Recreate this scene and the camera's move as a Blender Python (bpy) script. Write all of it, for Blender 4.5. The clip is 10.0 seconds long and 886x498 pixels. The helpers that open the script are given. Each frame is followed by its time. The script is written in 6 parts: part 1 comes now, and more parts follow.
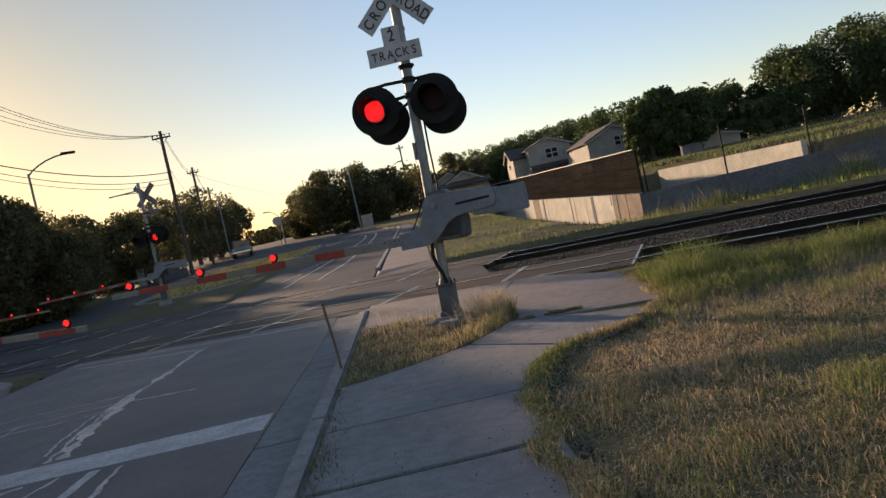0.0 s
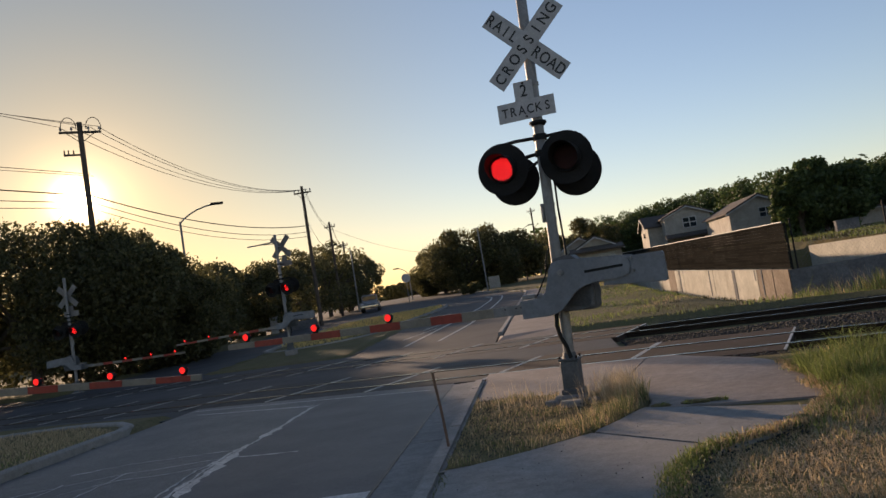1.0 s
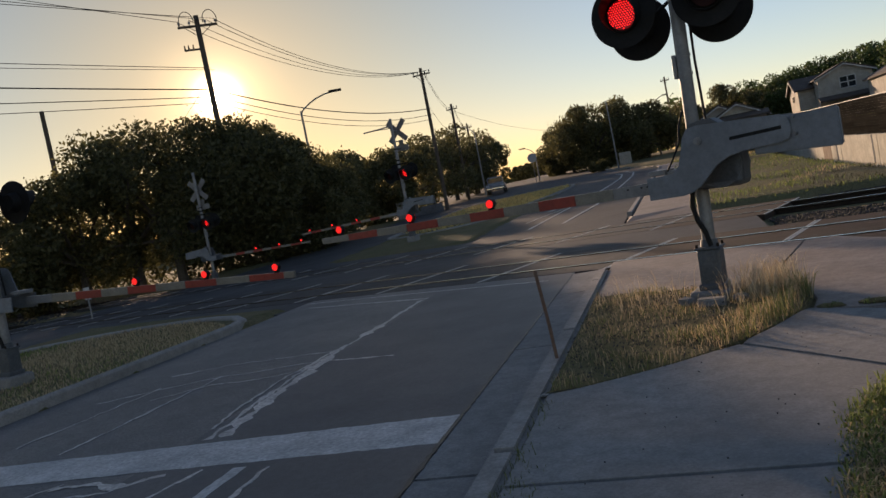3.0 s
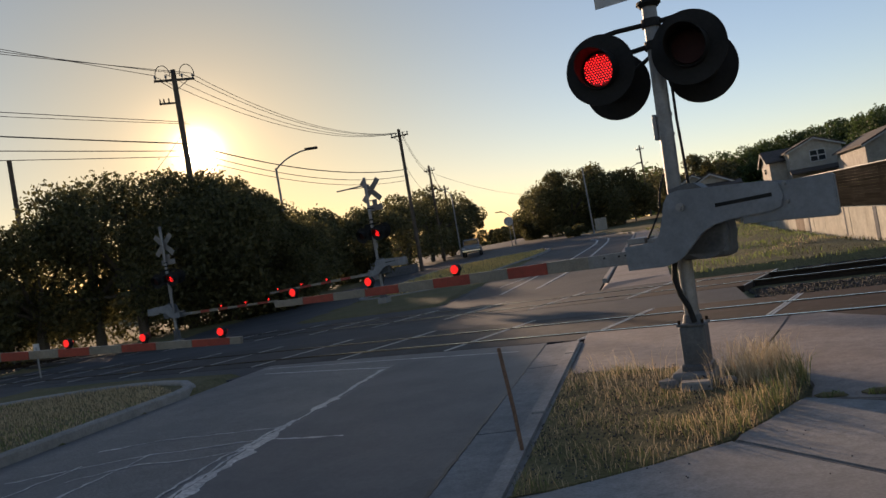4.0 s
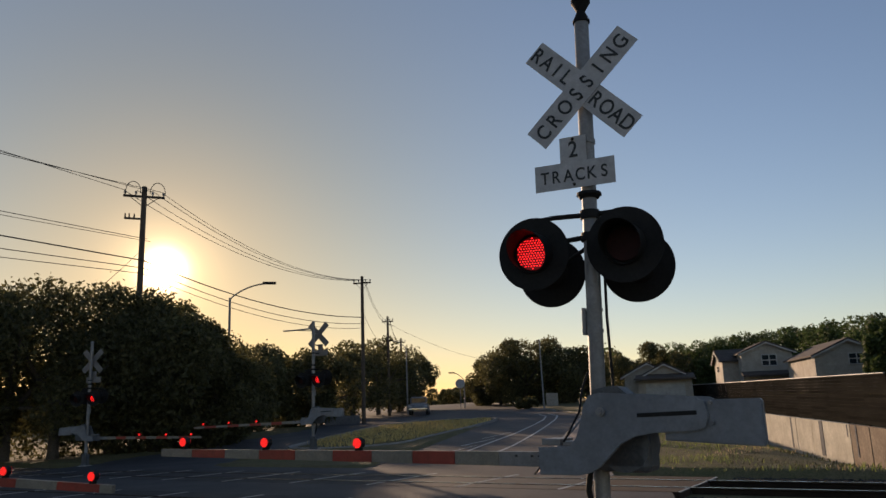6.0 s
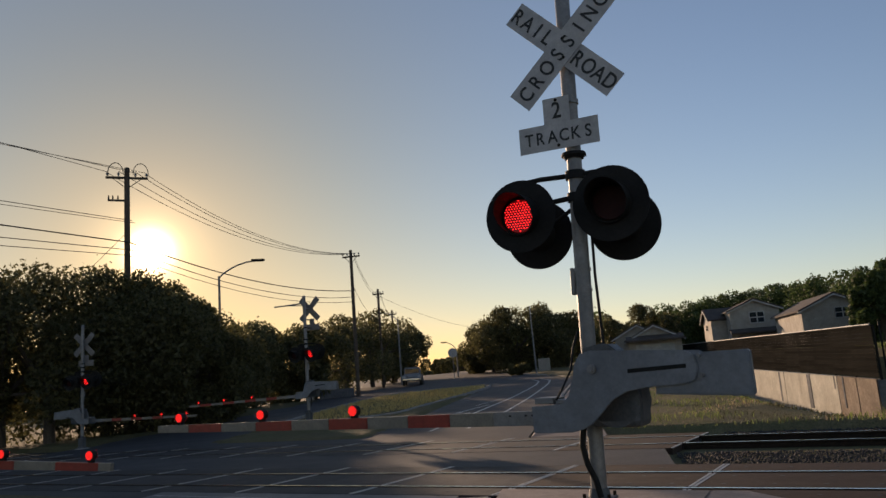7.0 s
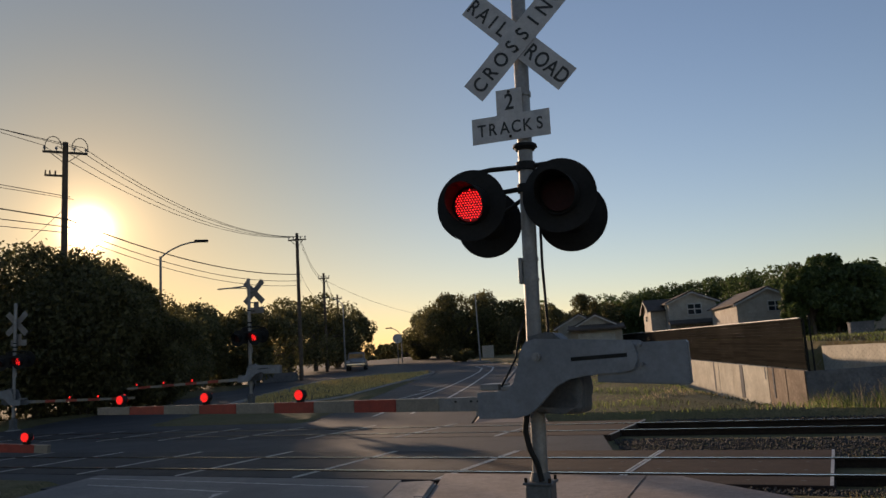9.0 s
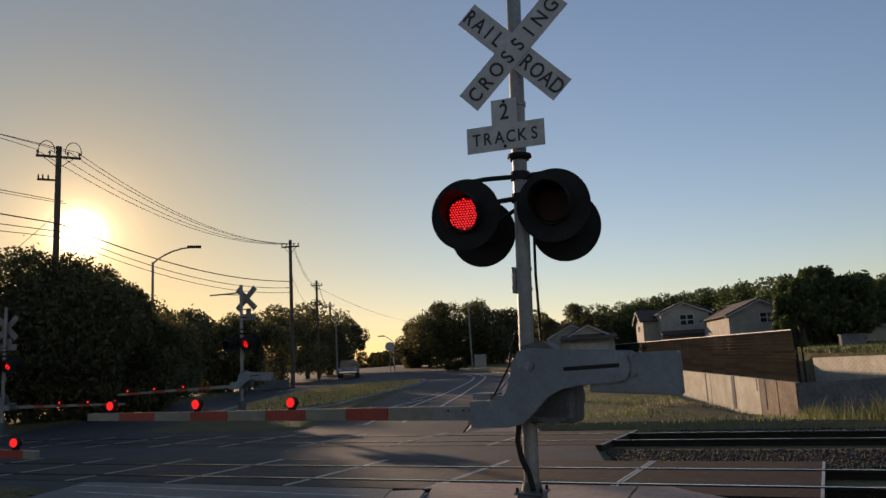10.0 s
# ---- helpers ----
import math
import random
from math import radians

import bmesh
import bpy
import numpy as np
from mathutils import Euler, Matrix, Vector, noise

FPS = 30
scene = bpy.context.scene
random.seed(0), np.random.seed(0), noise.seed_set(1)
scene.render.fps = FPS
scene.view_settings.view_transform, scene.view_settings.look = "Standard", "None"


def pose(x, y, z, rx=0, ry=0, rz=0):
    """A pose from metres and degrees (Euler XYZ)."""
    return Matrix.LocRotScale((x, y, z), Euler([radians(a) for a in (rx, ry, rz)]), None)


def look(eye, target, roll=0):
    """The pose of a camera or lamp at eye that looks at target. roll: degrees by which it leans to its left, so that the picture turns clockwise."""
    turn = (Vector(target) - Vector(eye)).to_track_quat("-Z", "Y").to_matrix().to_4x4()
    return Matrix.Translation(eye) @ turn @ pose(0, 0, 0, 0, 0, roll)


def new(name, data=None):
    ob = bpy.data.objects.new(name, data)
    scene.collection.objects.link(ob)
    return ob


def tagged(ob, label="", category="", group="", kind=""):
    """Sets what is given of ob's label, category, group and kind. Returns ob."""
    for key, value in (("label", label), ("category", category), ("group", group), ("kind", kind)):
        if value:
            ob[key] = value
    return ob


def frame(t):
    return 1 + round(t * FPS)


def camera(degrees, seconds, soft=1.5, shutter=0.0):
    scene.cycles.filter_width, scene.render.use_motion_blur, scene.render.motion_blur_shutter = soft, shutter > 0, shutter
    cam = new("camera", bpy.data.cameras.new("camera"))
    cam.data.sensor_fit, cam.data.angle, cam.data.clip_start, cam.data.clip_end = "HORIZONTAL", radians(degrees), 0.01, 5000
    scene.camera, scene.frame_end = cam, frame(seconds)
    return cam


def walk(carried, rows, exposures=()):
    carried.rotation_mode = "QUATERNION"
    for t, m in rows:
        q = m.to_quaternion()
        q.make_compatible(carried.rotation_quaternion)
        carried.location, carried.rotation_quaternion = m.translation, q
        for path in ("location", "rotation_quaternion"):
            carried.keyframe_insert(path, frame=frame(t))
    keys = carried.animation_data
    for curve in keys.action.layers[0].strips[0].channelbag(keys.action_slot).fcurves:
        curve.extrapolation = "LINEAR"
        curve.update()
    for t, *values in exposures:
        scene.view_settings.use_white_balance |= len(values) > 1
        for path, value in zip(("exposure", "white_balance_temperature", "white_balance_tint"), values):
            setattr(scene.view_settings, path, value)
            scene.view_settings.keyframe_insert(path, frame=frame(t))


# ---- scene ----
cam = camera(60.8, 10.0)
PATH = [
    (0, (3.4, -1.884, 1.464), (2.763, 0.009, 1.371), -12.3),
    (0.5, (3.298, -1.57, 1.438), (2.55, 0.285, 1.447), -11.7),
    (1, (3.217, -1.246, 1.487), (2.304, 0.528, 1.618), -9.1),
    (1.5, (3.175, -0.959, 1.525), (1.902, 0.569, 1.73), -6.6),
    (2, (3.11, -0.689, 1.466), (1.671, 0.699, 1.439), -8.2),
    (2.5, (2.958, -0.327, 1.469), (1.626, 1.16, 1.358), -8.8),
    (2.7, (2.898, -0.174, 1.47), (1.625, 1.364, 1.343), -10.1),
    (3.8, (2.482, 0.55, 1.447), (1.272, 2.141, 1.363), -11.6),
    (4, (2.477, 0.686, 1.472), (1.307, 2.308, 1.502), -9.7),
    (4.2, (2.493, 0.837, 1.538), (1.39, 2.498, 1.691), -5.3),
    (4.5, (2.54, 1.079, 1.673), (1.444, 2.689, 2.128), -0.1),
    (5, (2.627, 1.205, 1.683), (1.497, 2.775, 2.192), 0.6),
    (5.5, (2.636, 1.272, 1.646), (1.533, 2.876, 2.103), -1.1),
    (6, (2.552, 1.296, 1.616), (1.524, 2.959, 2.037), -2.1),
    (7.3, (2.555, 1.288, 1.567), (1.542, 2.982, 1.89), -4.8),
    (7.5, (2.556, 1.24, 1.571), (1.556, 2.944, 1.881), -4.6),
    (8, (2.564, 1.228, 1.562), (1.609, 2.963, 1.843), -3.7),
    (8.5, (2.559, 1.22, 1.573), (1.638, 2.974, 1.85), -3.6),
    (9, (2.559, 1.227, 1.572), (1.663, 2.99, 1.87), -3.6),
    (9.5, (2.562, 1.224, 1.573), (1.682, 2.993, 1.882), -3.5),
    (10, (2.56, 1.218, 1.573), (1.682, 2.987, 1.892), -3.1),
]
walk(cam, [(t, look(eye, target, roll)) for t, eye, target, roll in PATH], [(0, 0.92, 7600, 24), (1.0, 0.72, 7600, 24), (1.5, 0.5, 7600, 24), (2.5, 0.52, 7600, 24), (4.0, 0.68, 7600, 24), (5.0, 0.4, 7600, 24), (10, 0.4, 7600, 24)])

# ---- world and sun ----
SUN_DIR = Vector((-0.781, 0.600, 0.184)).normalized()
world = bpy.data.worlds.new("world")
scene.world = world
world.use_nodes = True
wn = world.node_tree
sky = wn.nodes.new("ShaderNodeTexSky")
sky.sky_type = "NISHITA"
sky.sun_disc = False
sky.sun_elevation = math.asin(SUN_DIR.z)
sky.sun_rotation = math.atan2(SUN_DIR.x, SUN_DIR.y)
sky.altitude = 200
sky.air_density = 1.0
sky.dust_density = 0.05
sky.ozone_density = 2.4
# dusty air reddens the sky towards a low sun and makes a bright aureole round it
sun_dot = wn.nodes.new("ShaderNodeVectorMath")
sun_dot.operation = "DOT_PRODUCT"
wn.links.new(wn.nodes.new("ShaderNodeTexCoord").outputs["Generated"], sun_dot.inputs[0])
sun_dot.inputs[1].default_value = SUN_DIR
total = sky.outputs[0]
for power, colour in ((9, (1.03, 0.72, 0.42)), (24000, (400.0, 340.0, 240.0)), (5000, (50.0, 42.0, 28.0)), (700, (5.0, 3.8, 1.9)), (110, (1.2, 0.75, 0.25))):
    ring = wn.nodes.new("ShaderNodeMath")
    ring.operation = "POWER"
    ring.use_clamp = True
    wn.links.new(sun_dot.outputs["Value"], ring.inputs[0])
    ring.inputs[1].default_value = power
    add = wn.nodes.new("ShaderNodeMix")
    add.data_type = "RGBA"
    add.blend_type = "MULTIPLY" if power < 10 else "ADD"
    wn.links.new(ring.outputs[0], add.inputs["Factor"])
    wn.links.new(total, add.inputs["A"])
    add.inputs["B"].default_value = (*colour, 1)
    total = add.outputs["Result"]
# and a peach tone along the whole horizon
low_dot = wn.nodes.new("ShaderNodeVectorMath")
low_dot.operation = "DOT_PRODUCT"
wn.links.new(sun_dot.inputs[0].links[0].from_socket, low_dot.inputs[0])
low_dot.inputs[1].default_value = (0, 0, -1)
low_add = wn.nodes.new("ShaderNodeMath")
low_add.use_clamp = True
wn.links.new(low_dot.outputs["Value"], low_add.inputs[0])
low_add.inputs[1].default_value = 1.0
low_pow = wn.nodes.new("ShaderNodeMath")
low_pow.operation = "POWER"
wn.links.new(low_add.outputs[0], low_pow.inputs[0])
low_pow.inputs[1].default_value = 8.0
peach = wn.nodes.new("ShaderNodeMix")
peach.data_type = "RGBA"
peach.blend_type = "MULTIPLY"
wn.links.new(low_pow.outputs[0], peach.inputs["Factor"])
wn.links.new(total, peach.inputs["A"])
peach.inputs["B"].default_value = (1.0, 0.82, 0.66, 1)
total = peach.outputs["Result"]
wn.links.new(total, wn.nodes["Background"].inputs[0])
wn.nodes["Background"].inputs[1].default_value = 0.11
sun_data = bpy.data.lights.new("sun", "SUN")
sun_data.energy = 3.5
sun_data.angle = radians(1.0)
sun_data.color = (1.0, 0.80, 0.57)
sun = new("sun", sun_data)
sun.matrix_world = look(SUN_DIR * 100, (0, 0, 0))


# ---- materials ----
def principled(name, rough=0.8, metal=0.0):
    m = bpy.data.materials.new(name)
    m.use_nodes = True
    b = m.node_tree.nodes["Principled BSDF"]
    b.inputs["Roughness"].default_value = rough
    b.inputs["Metallic"].default_value = metal
    return m, m.node_tree, b


def noise_node(nt, scale, detail=6.0, rough=0.6, coords=None):
    n = nt.nodes.new("ShaderNodeTexNoise")
    n.inputs["Scale"].default_value = scale
    n.inputs["Detail"].default_value = detail
    n.inputs["Roughness"].default_value = rough
    if coords is not None:
        nt.links.new(coords, n.inputs["Vector"])
    return n


def ramp(nt, fac, stops):
    r = nt.nodes.new("ShaderNodeValToRGB")
    while len(r.color_ramp.elements) < len(stops):
        r.color_ramp.elements.new(0.5)
    for e, (p, c) in zip(r.color_ramp.elements, stops):
        e.position = p
        e.color = (*c, 1)
    nt.links.new(fac, r.inputs[0])
    return r.outputs[0]


def mix(nt, fac, a, b, mode="MIX"):
    m = nt.nodes.new("ShaderNodeMix")
    m.data_type = "RGBA"
    m.blend_type = mode
    for sock, v in ((m.inputs["Factor"], fac), (m.inputs["A"], a), (m.inputs["B"], b)):
        if isinstance(v, (int, float)):
            sock.default_value = v
        elif isinstance(v, tuple):
            sock.default_value = (*v, 1)
        else:
            nt.links.new(v, sock)
    return m.outputs["Result"]


def surface(name, dark, light, fine=40.0, coarse=1.5, rough=0.85, metal=0.0, bump=0.3, depth=0.004, stain=None, vary=0.0, island=False, rough_spread=0.1, gloss=0.5):
    """A material with grain, larger stains, bump and, per object or island, a change of tone."""
    m, nt, b = principled(name, rough, metal)
    b.inputs["Specular IOR Level"].default_value = gloss
    geo = nt.nodes.new("ShaderNodeNewGeometry")
    co = geo.outputs["Position"]
    fine_n = noise_node(nt, fine, 4, 0.65, co)
    big_n = noise_node(nt, coarse, 5, 0.6, co)
    base = ramp(nt, fine_n.outputs["Fac"], [(0.3, dark), (0.7, light)])
    mid_n = noise_node(nt, fine / 7, 5, 0.7, co)
    base = mix(nt, 0.5, base, ramp(nt, mid_n.outputs["Fac"], [(0.32, (0.55,) * 3), (0.68, (1.3,) * 3)]), "MULTIPLY")
    mean = tuple((a + c) / 2 for a, c in zip(dark, light))
    stain = stain or tuple(v * 0.6 for v in mean)
    spot = ramp(nt, big_n.outputs["Fac"], [(0.42, (0, 0, 0)), (0.68, (1, 1, 1))])
    base = mix(nt, mix(nt, 0.45, (0, 0, 0), spot), base, stain)
    if vary:
        if island:
            rnd = geo.outputs["Random Per Island"]
        else:
            rnd = nt.nodes.new("ShaderNodeObjectInfo").outputs["Random"]
        tone = ramp(nt, rnd, [(0.0, (1 - vary,) * 3), (1.0, (1.0,) * 3)])
        base = mix(nt, 1.0, base, tone, "MULTIPLY")
    nt.links.new(base, b.inputs["Base Color"])
    rr = nt.nodes.new("ShaderNodeMapRange")
    rr.inputs["To Min"].default_value = max(0.02, rough - rough_spread)
    rr.inputs["To Max"].default_value = min(1.0, rough + rough_spread)
    nt.links.new(big_n.outputs["Fac"], rr.inputs["Value"])
    nt.links.new(rr.outputs[0], b.inputs["Roughness"])
    if bump:
        bp = nt.nodes.new("ShaderNodeBump")
        bp.inputs["Strength"].default_value = bump
        bp.inputs["Distance"].default_value = depth
        nt.links.new(fine_n.outputs["Fac"], bp.inputs["Height"])
        nt.links.new(bp.outputs[0], b.inputs["Normal"])
    return m


def foliage(name, dark, light, glow=0.35):
    m, nt, b = principled(name, 0.6)
    geo = nt.nodes.new("ShaderNodeNewGeometry")
    col = ramp(nt, geo.outputs["Random Per Island"], [(0.0, dark), (1.0, light)])
    nt.links.new(col, b.inputs["Base Color"])
    tr = nt.nodes.new("ShaderNodeBsdfTranslucent")
    nt.links.new(col, tr.inputs[0])
    mx = nt.nodes.new("ShaderNodeMixShader")
    mx.inputs[0].default_value = glow
    nt.links.new(b.outputs[0], mx.inputs[1])
    nt.links.new(tr.outputs[0], mx.inputs[2])
    nt.links.new(mx.outputs[0], nt.nodes["Material Output"].inputs[0])
    return m


def glowing(name, colour, strength):
    m, nt, b = principled(name, 0.4)
    b.inputs["Base Color"].default_value = (*[c * 0.06 for c in colour], 1)
    b.inputs["Emission Color"].default_value = (*colour, 1)
    b.inputs["Emission Strength"].default_value = strength
    return m


ASPHALT_PATCH = surface("smooth_dark_asphalt", (0.054, 0.0567, 0.0621), (0.0972, 0.0999, 0.108), 120, 0.9, 0.62, bump=0.25, depth=0.003, stain=(0.0405, 0.0419, 0.0459), rough_spread=0.12)
ASPHALT = surface("asphalt", (0.036, 0.036, 0.0378), (0.084, 0.0834, 0.084), 70, 0.7, 0.72, bump=0.5, depth=0.006, stain=(0.0408, 0.0408, 0.0432), rough_spread=0.12, gloss=0.15)
ASPHALT_WORN = surface("coarse_worn_asphalt", (0.0455, 0.0455, 0.0468), (0.208, 0.204, 0.202), 42, 0.8, 0.6, bump=0.9, depth=0.008, stain=(0.078, 0.078, 0.0806), rough_spread=0.15, gloss=0.4)
ROAD_PAINT = surface("road_paint", (0.28, 0.28, 0.28), (0.6, 0.6, 0.59), 34, 2.2, 0.6, stain=(0.16, 0.16, 0.16))
CRACK_SEAL = surface("crack_seal", (0.2, 0.2, 0.2), (0.68, 0.67, 0.66), 26, 3, 0.45, stain=(0.11, 0.11, 0.11))
TAR = surface("tar", (0.012, 0.012, 0.012), (0.02, 0.02, 0.02), 60, 4, 0.5)
CONCRETE = surface("concrete", (0.187, 0.182, 0.175), (0.28, 0.273, 0.262), 55, 0.9, 0.85, stain=(0.125, 0.12, 0.112), vary=0.1, gloss=0.35)
CONCRETE_RUST = surface("rust_stained_concrete", (0.194, 0.163, 0.144), (0.288, 0.244, 0.219), 55, 0.9, 0.85, stain=(0.15, 0.106, 0.085), gloss=0.3)
KERB = surface("kerb_concrete", (0.203, 0.193, 0.181), (0.338, 0.317, 0.297), 50, 1.2, 0.85, stain=(0.149, 0.138, 0.121), gloss=0.35)
PANEL = surface("crossing_panel", (0.034, 0.021, 0.016), (0.07, 0.044, 0.033), 45, 2.2, 0.85, stain=(0.03, 0.022, 0.018), vary=0.25, gloss=0.15)
PANEL_ROAD = surface("traffic_worn_panel", (0.032, 0.03, 0.03), (0.068, 0.063, 0.061), 45, 2.2, 0.75, stain=(0.025, 0.022, 0.021), vary=0.25, gloss=0.2)
STEEL_EDGE = surface("worn_steel_edge", (0.3, 0.29, 0.275), (0.5, 0.485, 0.46), 30, 4, 0.5, 0.3)
RUST = surface("rusty_rod", (0.10, 0.055, 0.035), (0.19, 0.11, 0.075), 60, 6, 0.85)
RAIL_TOP = surface("polished_rail", (0.55, 0.54, 0.52), (0.7, 0.69, 0.67), 30, 4, 0.22, 1.0, bump=0.05)
RAIL_SIDE = surface("rusty_rail", (0.018, 0.013, 0.010), (0.04, 0.026, 0.019), 40, 3, 0.9, gloss=0.15)
RUBBER = surface("flangeway_rubber", (0.01, 0.01, 0.01), (0.018, 0.018, 0.018), 40, 3, 0.7)
TIE = surface("creosoted_tie", (0.010, 0.008, 0.007), (0.024, 0.019, 0.016), 25, 3, 0.95, vary=0.3, gloss=0.1)
BALLAST = surface("ballast", (0.018, 0.018, 0.0185), (0.085, 0.084, 0.083), 18, 2, 0.8, vary=0.6, island=True, gloss=0.4)
# oily ballast, taken to near black to hold the shade between the rails
TRACK_BED = surface("oily_shade_black_track_bed", (0.006, 0.0055, 0.005), (0.016, 0.015, 0.014), 22, 2, 0.95, bump=0.8, depth=0.02, gloss=0.08)
SOIL = surface("dry_soil_and_thatch", (0.084, 0.072, 0.0384), (0.204, 0.168, 0.09), 26, 0.6, 0.95, bump=0.8, depth=0.02, stain=(0.084, 0.102, 0.0336), gloss=0.1)
GALV = surface("weathered_aluminium", (0.17, 0.175, 0.18), (0.25, 0.255, 0.26), 40, 2.5, 0.5, 0.35, bump=0.1, stain=(0.13, 0.13, 0.13))
ARM_GREY = surface("grey_paint", (0.13, 0.152, 0.178), (0.175, 0.2, 0.23), 25, 3.0, 0.45, 0.1, bump=0.08, stain=(0.085, 0.097, 0.11))
BASE_GREY = surface("dark_grey_casting", (0.06, 0.068, 0.075), (0.10, 0.11, 0.12), 40, 3, 0.6, 0.2, bump=0.15)
BLACK = surface("black_paint", (0.010, 0.010, 0.010), (0.017, 0.017, 0.017), 40, 3, 0.7, bump=0.1, gloss=0.2)
WHITE_SHEET = surface("white_reflective_sheet", (0.36, 0.36, 0.365), (0.44, 0.44, 0.445), 60, 3, 0.5, bump=0.05, stain=(0.3, 0.3, 0.29))
LETTER = surface("black_lettering", (0.015, 0.015, 0.015), (0.025, 0.025, 0.025), 40, 3, 0.6, bump=0)
RED_TAPE = surface("red_reflective_tape", (0.22, 0.02, 0.012), (0.32, 0.035, 0.02), 60, 3, 0.45, bump=0.05)
WHITE_TAPE = surface("white_reflective_tape", (0.15, 0.135, 0.11), (0.22, 0.2, 0.165), 60, 3, 0.45, bump=0.05)
WOOD_POLE = surface("weathered_pole_wood", (0.06, 0.045, 0.035), (0.13, 0.10, 0.075), 20, 2, 0.9)
BARK = surface("bark", (0.05, 0.04, 0.03), (0.11, 0.09, 0.07), 18, 2, 0.95)
WIRE = surface("wire", (0.02, 0.02, 0.02), (0.03, 0.03, 0.03), 20, 3, 0.6, bump=0)
SIDING = surface("cream_siding", (0.3, 0.275, 0.235), (0.38, 0.35, 0.3), 12, 0.7, 0.8, stain=(0.26, 0.235, 0.2))
ROOF = surface("brown_shingles", (0.05, 0.04, 0.034), (0.10, 0.08, 0.068), 15, 1, 0.9)
BRICK_DARK = surface("dark_brick", (0.09, 0.06, 0.045), (0.16, 0.11, 0.085), 12, 1, 0.9)
WHITE_PAINT = surface("white_paint", (0.36, 0.355, 0.34), (0.45, 0.445, 0.42), 12, 1, 0.7)
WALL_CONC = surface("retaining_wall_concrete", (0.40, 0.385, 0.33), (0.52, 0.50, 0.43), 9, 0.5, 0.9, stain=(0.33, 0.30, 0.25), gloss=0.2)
# darker, bluer wall concrete; carries the channel wall's shade in its colour
WALL_DARK = surface("shade_toned_weathered_concrete", (0.10, 0.105, 0.115), (0.17, 0.175, 0.185), 9, 0.5, 0.9, stain=(0.08, 0.08, 0.085), gloss=0.1)
WALL_STAIN = surface("stained_retaining_wall", (0.17, 0.135, 0.105), (0.28, 0.225, 0.175), 9, 0.9, 0.9, stain=(0.11, 0.085, 0.068), gloss=0.2)
FENCE_WOOD = surface("weathered_fence_wood", (0.018, 0.018, 0.0165), (0.04, 0.038, 0.034), 14, 1, 0.98, vary=0.35, gloss=0.0)
LEAF_OAK = foliage("oak_leaves", (0.06, 0.06, 0.024), (0.15, 0.14, 0.06), 0.55)
LEAF_GREEN = foliage("green_leaves", (0.036, 0.06, 0.018), (0.095, 0.14, 0.046), 0.45)
GRASS_DRY = foliage("dry_grass", (0.27, 0.195, 0.11), (0.6, 0.45, 0.27), 0.5)
# dry grass made brighter and more golden, as if in low sun
GRASS_GOLD = foliage("sunlit_gold_dry_grass", (0.48, 0.33, 0.11), (0.72, 0.53, 0.2), 0.4)
GRASS_STRAW = foliage("loose_straw", (0.36, 0.27, 0.17), (0.68, 0.55, 0.37), 0.3)
GRASS_GREEN = foliage("green_grass", (0.07, 0.105, 0.028), (0.27, 0.31, 0.095), 0.5)
GRASS_OLIVE = foliage("olive_grass_blades", (0.065, 0.085, 0.03), (0.2, 0.215, 0.08), 0.45)
# grass darkened so that its colour carries tree shade
GRASS_SHADE = foliage("shade_dark_grass", (0.03, 0.032, 0.012), (0.10, 0.09, 0.038), 0.3)
GLASS_DARK, _gt, _gb = principled("window_glass", 0.05)
_gb.inputs["Base Color"].default_value = (0.02, 0.025, 0.03, 1)
RED_ON = glowing("lit_red_leds", (1.0, 0.02, 0.022), 2.2)
RED_OFF = surface("unlit_red_lens", (0.02, 0.003, 0.003), (0.035, 0.004, 0.004), 60, 5, 0.6, bump=0.05, gloss=0.2)
RED_PALE = surface("dull_red_lens", (0.22, 0.03, 0.02), (0.3, 0.045, 0.03), 60, 5, 0.4, bump=0.05)


# ---- builders ----
def bm_object(name, bm, material, smooth=False):
    me = bpy.data.meshes.new(name)
    bm.normal_update()
    bm.to_mesh(me)
    bm.free()
    for m in (material if isinstance(material, (list, tuple)) else [material]):
        me.materials.append(m)
    if smooth:
        for p in me.polygons:
            p.use_smooth = True
    return new(name, me)


def part(name, bm, material, parent, label="", smooth=False):
    ob = bm_object(name, bm, material, smooth)
    ob.parent = parent
    if label:
        tagged(ob, label)
    return ob


def empty(name, m, label, category, group="", kind=""):
    e = new(name)
    e.empty_display_size = 0.2
    e.matrix_world = m
    return tagged(e, label, category, group, kind)


def box(bm, lo, hi, bevel=0.0, m=None):
    r = bmesh.ops.create_cube(bm, size=1.0)
    vs = r["verts"]
    for v in vs:
        v.co = Vector([lo[i] + (v.co[i] + 0.5) * (hi[i] - lo[i]) for i in range(3)])
    if bevel:
        es = list({e for v in vs for e in v.link_edges})
        rb = bmesh.ops.bevel(bm, geom=es, offset=bevel, segments=2, affect="EDGES", profile=0.5)
        vs = list({v for v in rb["verts"]} | {v for v in vs if v.is_valid})
    if m is not None:
        bmesh.ops.transform(bm, matrix=m, verts=[v for v in vs if v.is_valid])
    return bm


def rod(bm, a, b, r0, r1=None, seg=16, caps=True):
    a, b = Vector(a), Vector(b)
    d = b - a
    m = Matrix.Translation((a + b) / 2) @ d.to_track_quat("Z", "Y").to_matrix().to_4x4()
    bmesh.ops.create_cone(bm, cap_ends=caps, segments=seg, radius1=r0, radius2=r0 if r1 is None else r1, depth=d.length, matrix=m)
    return bm


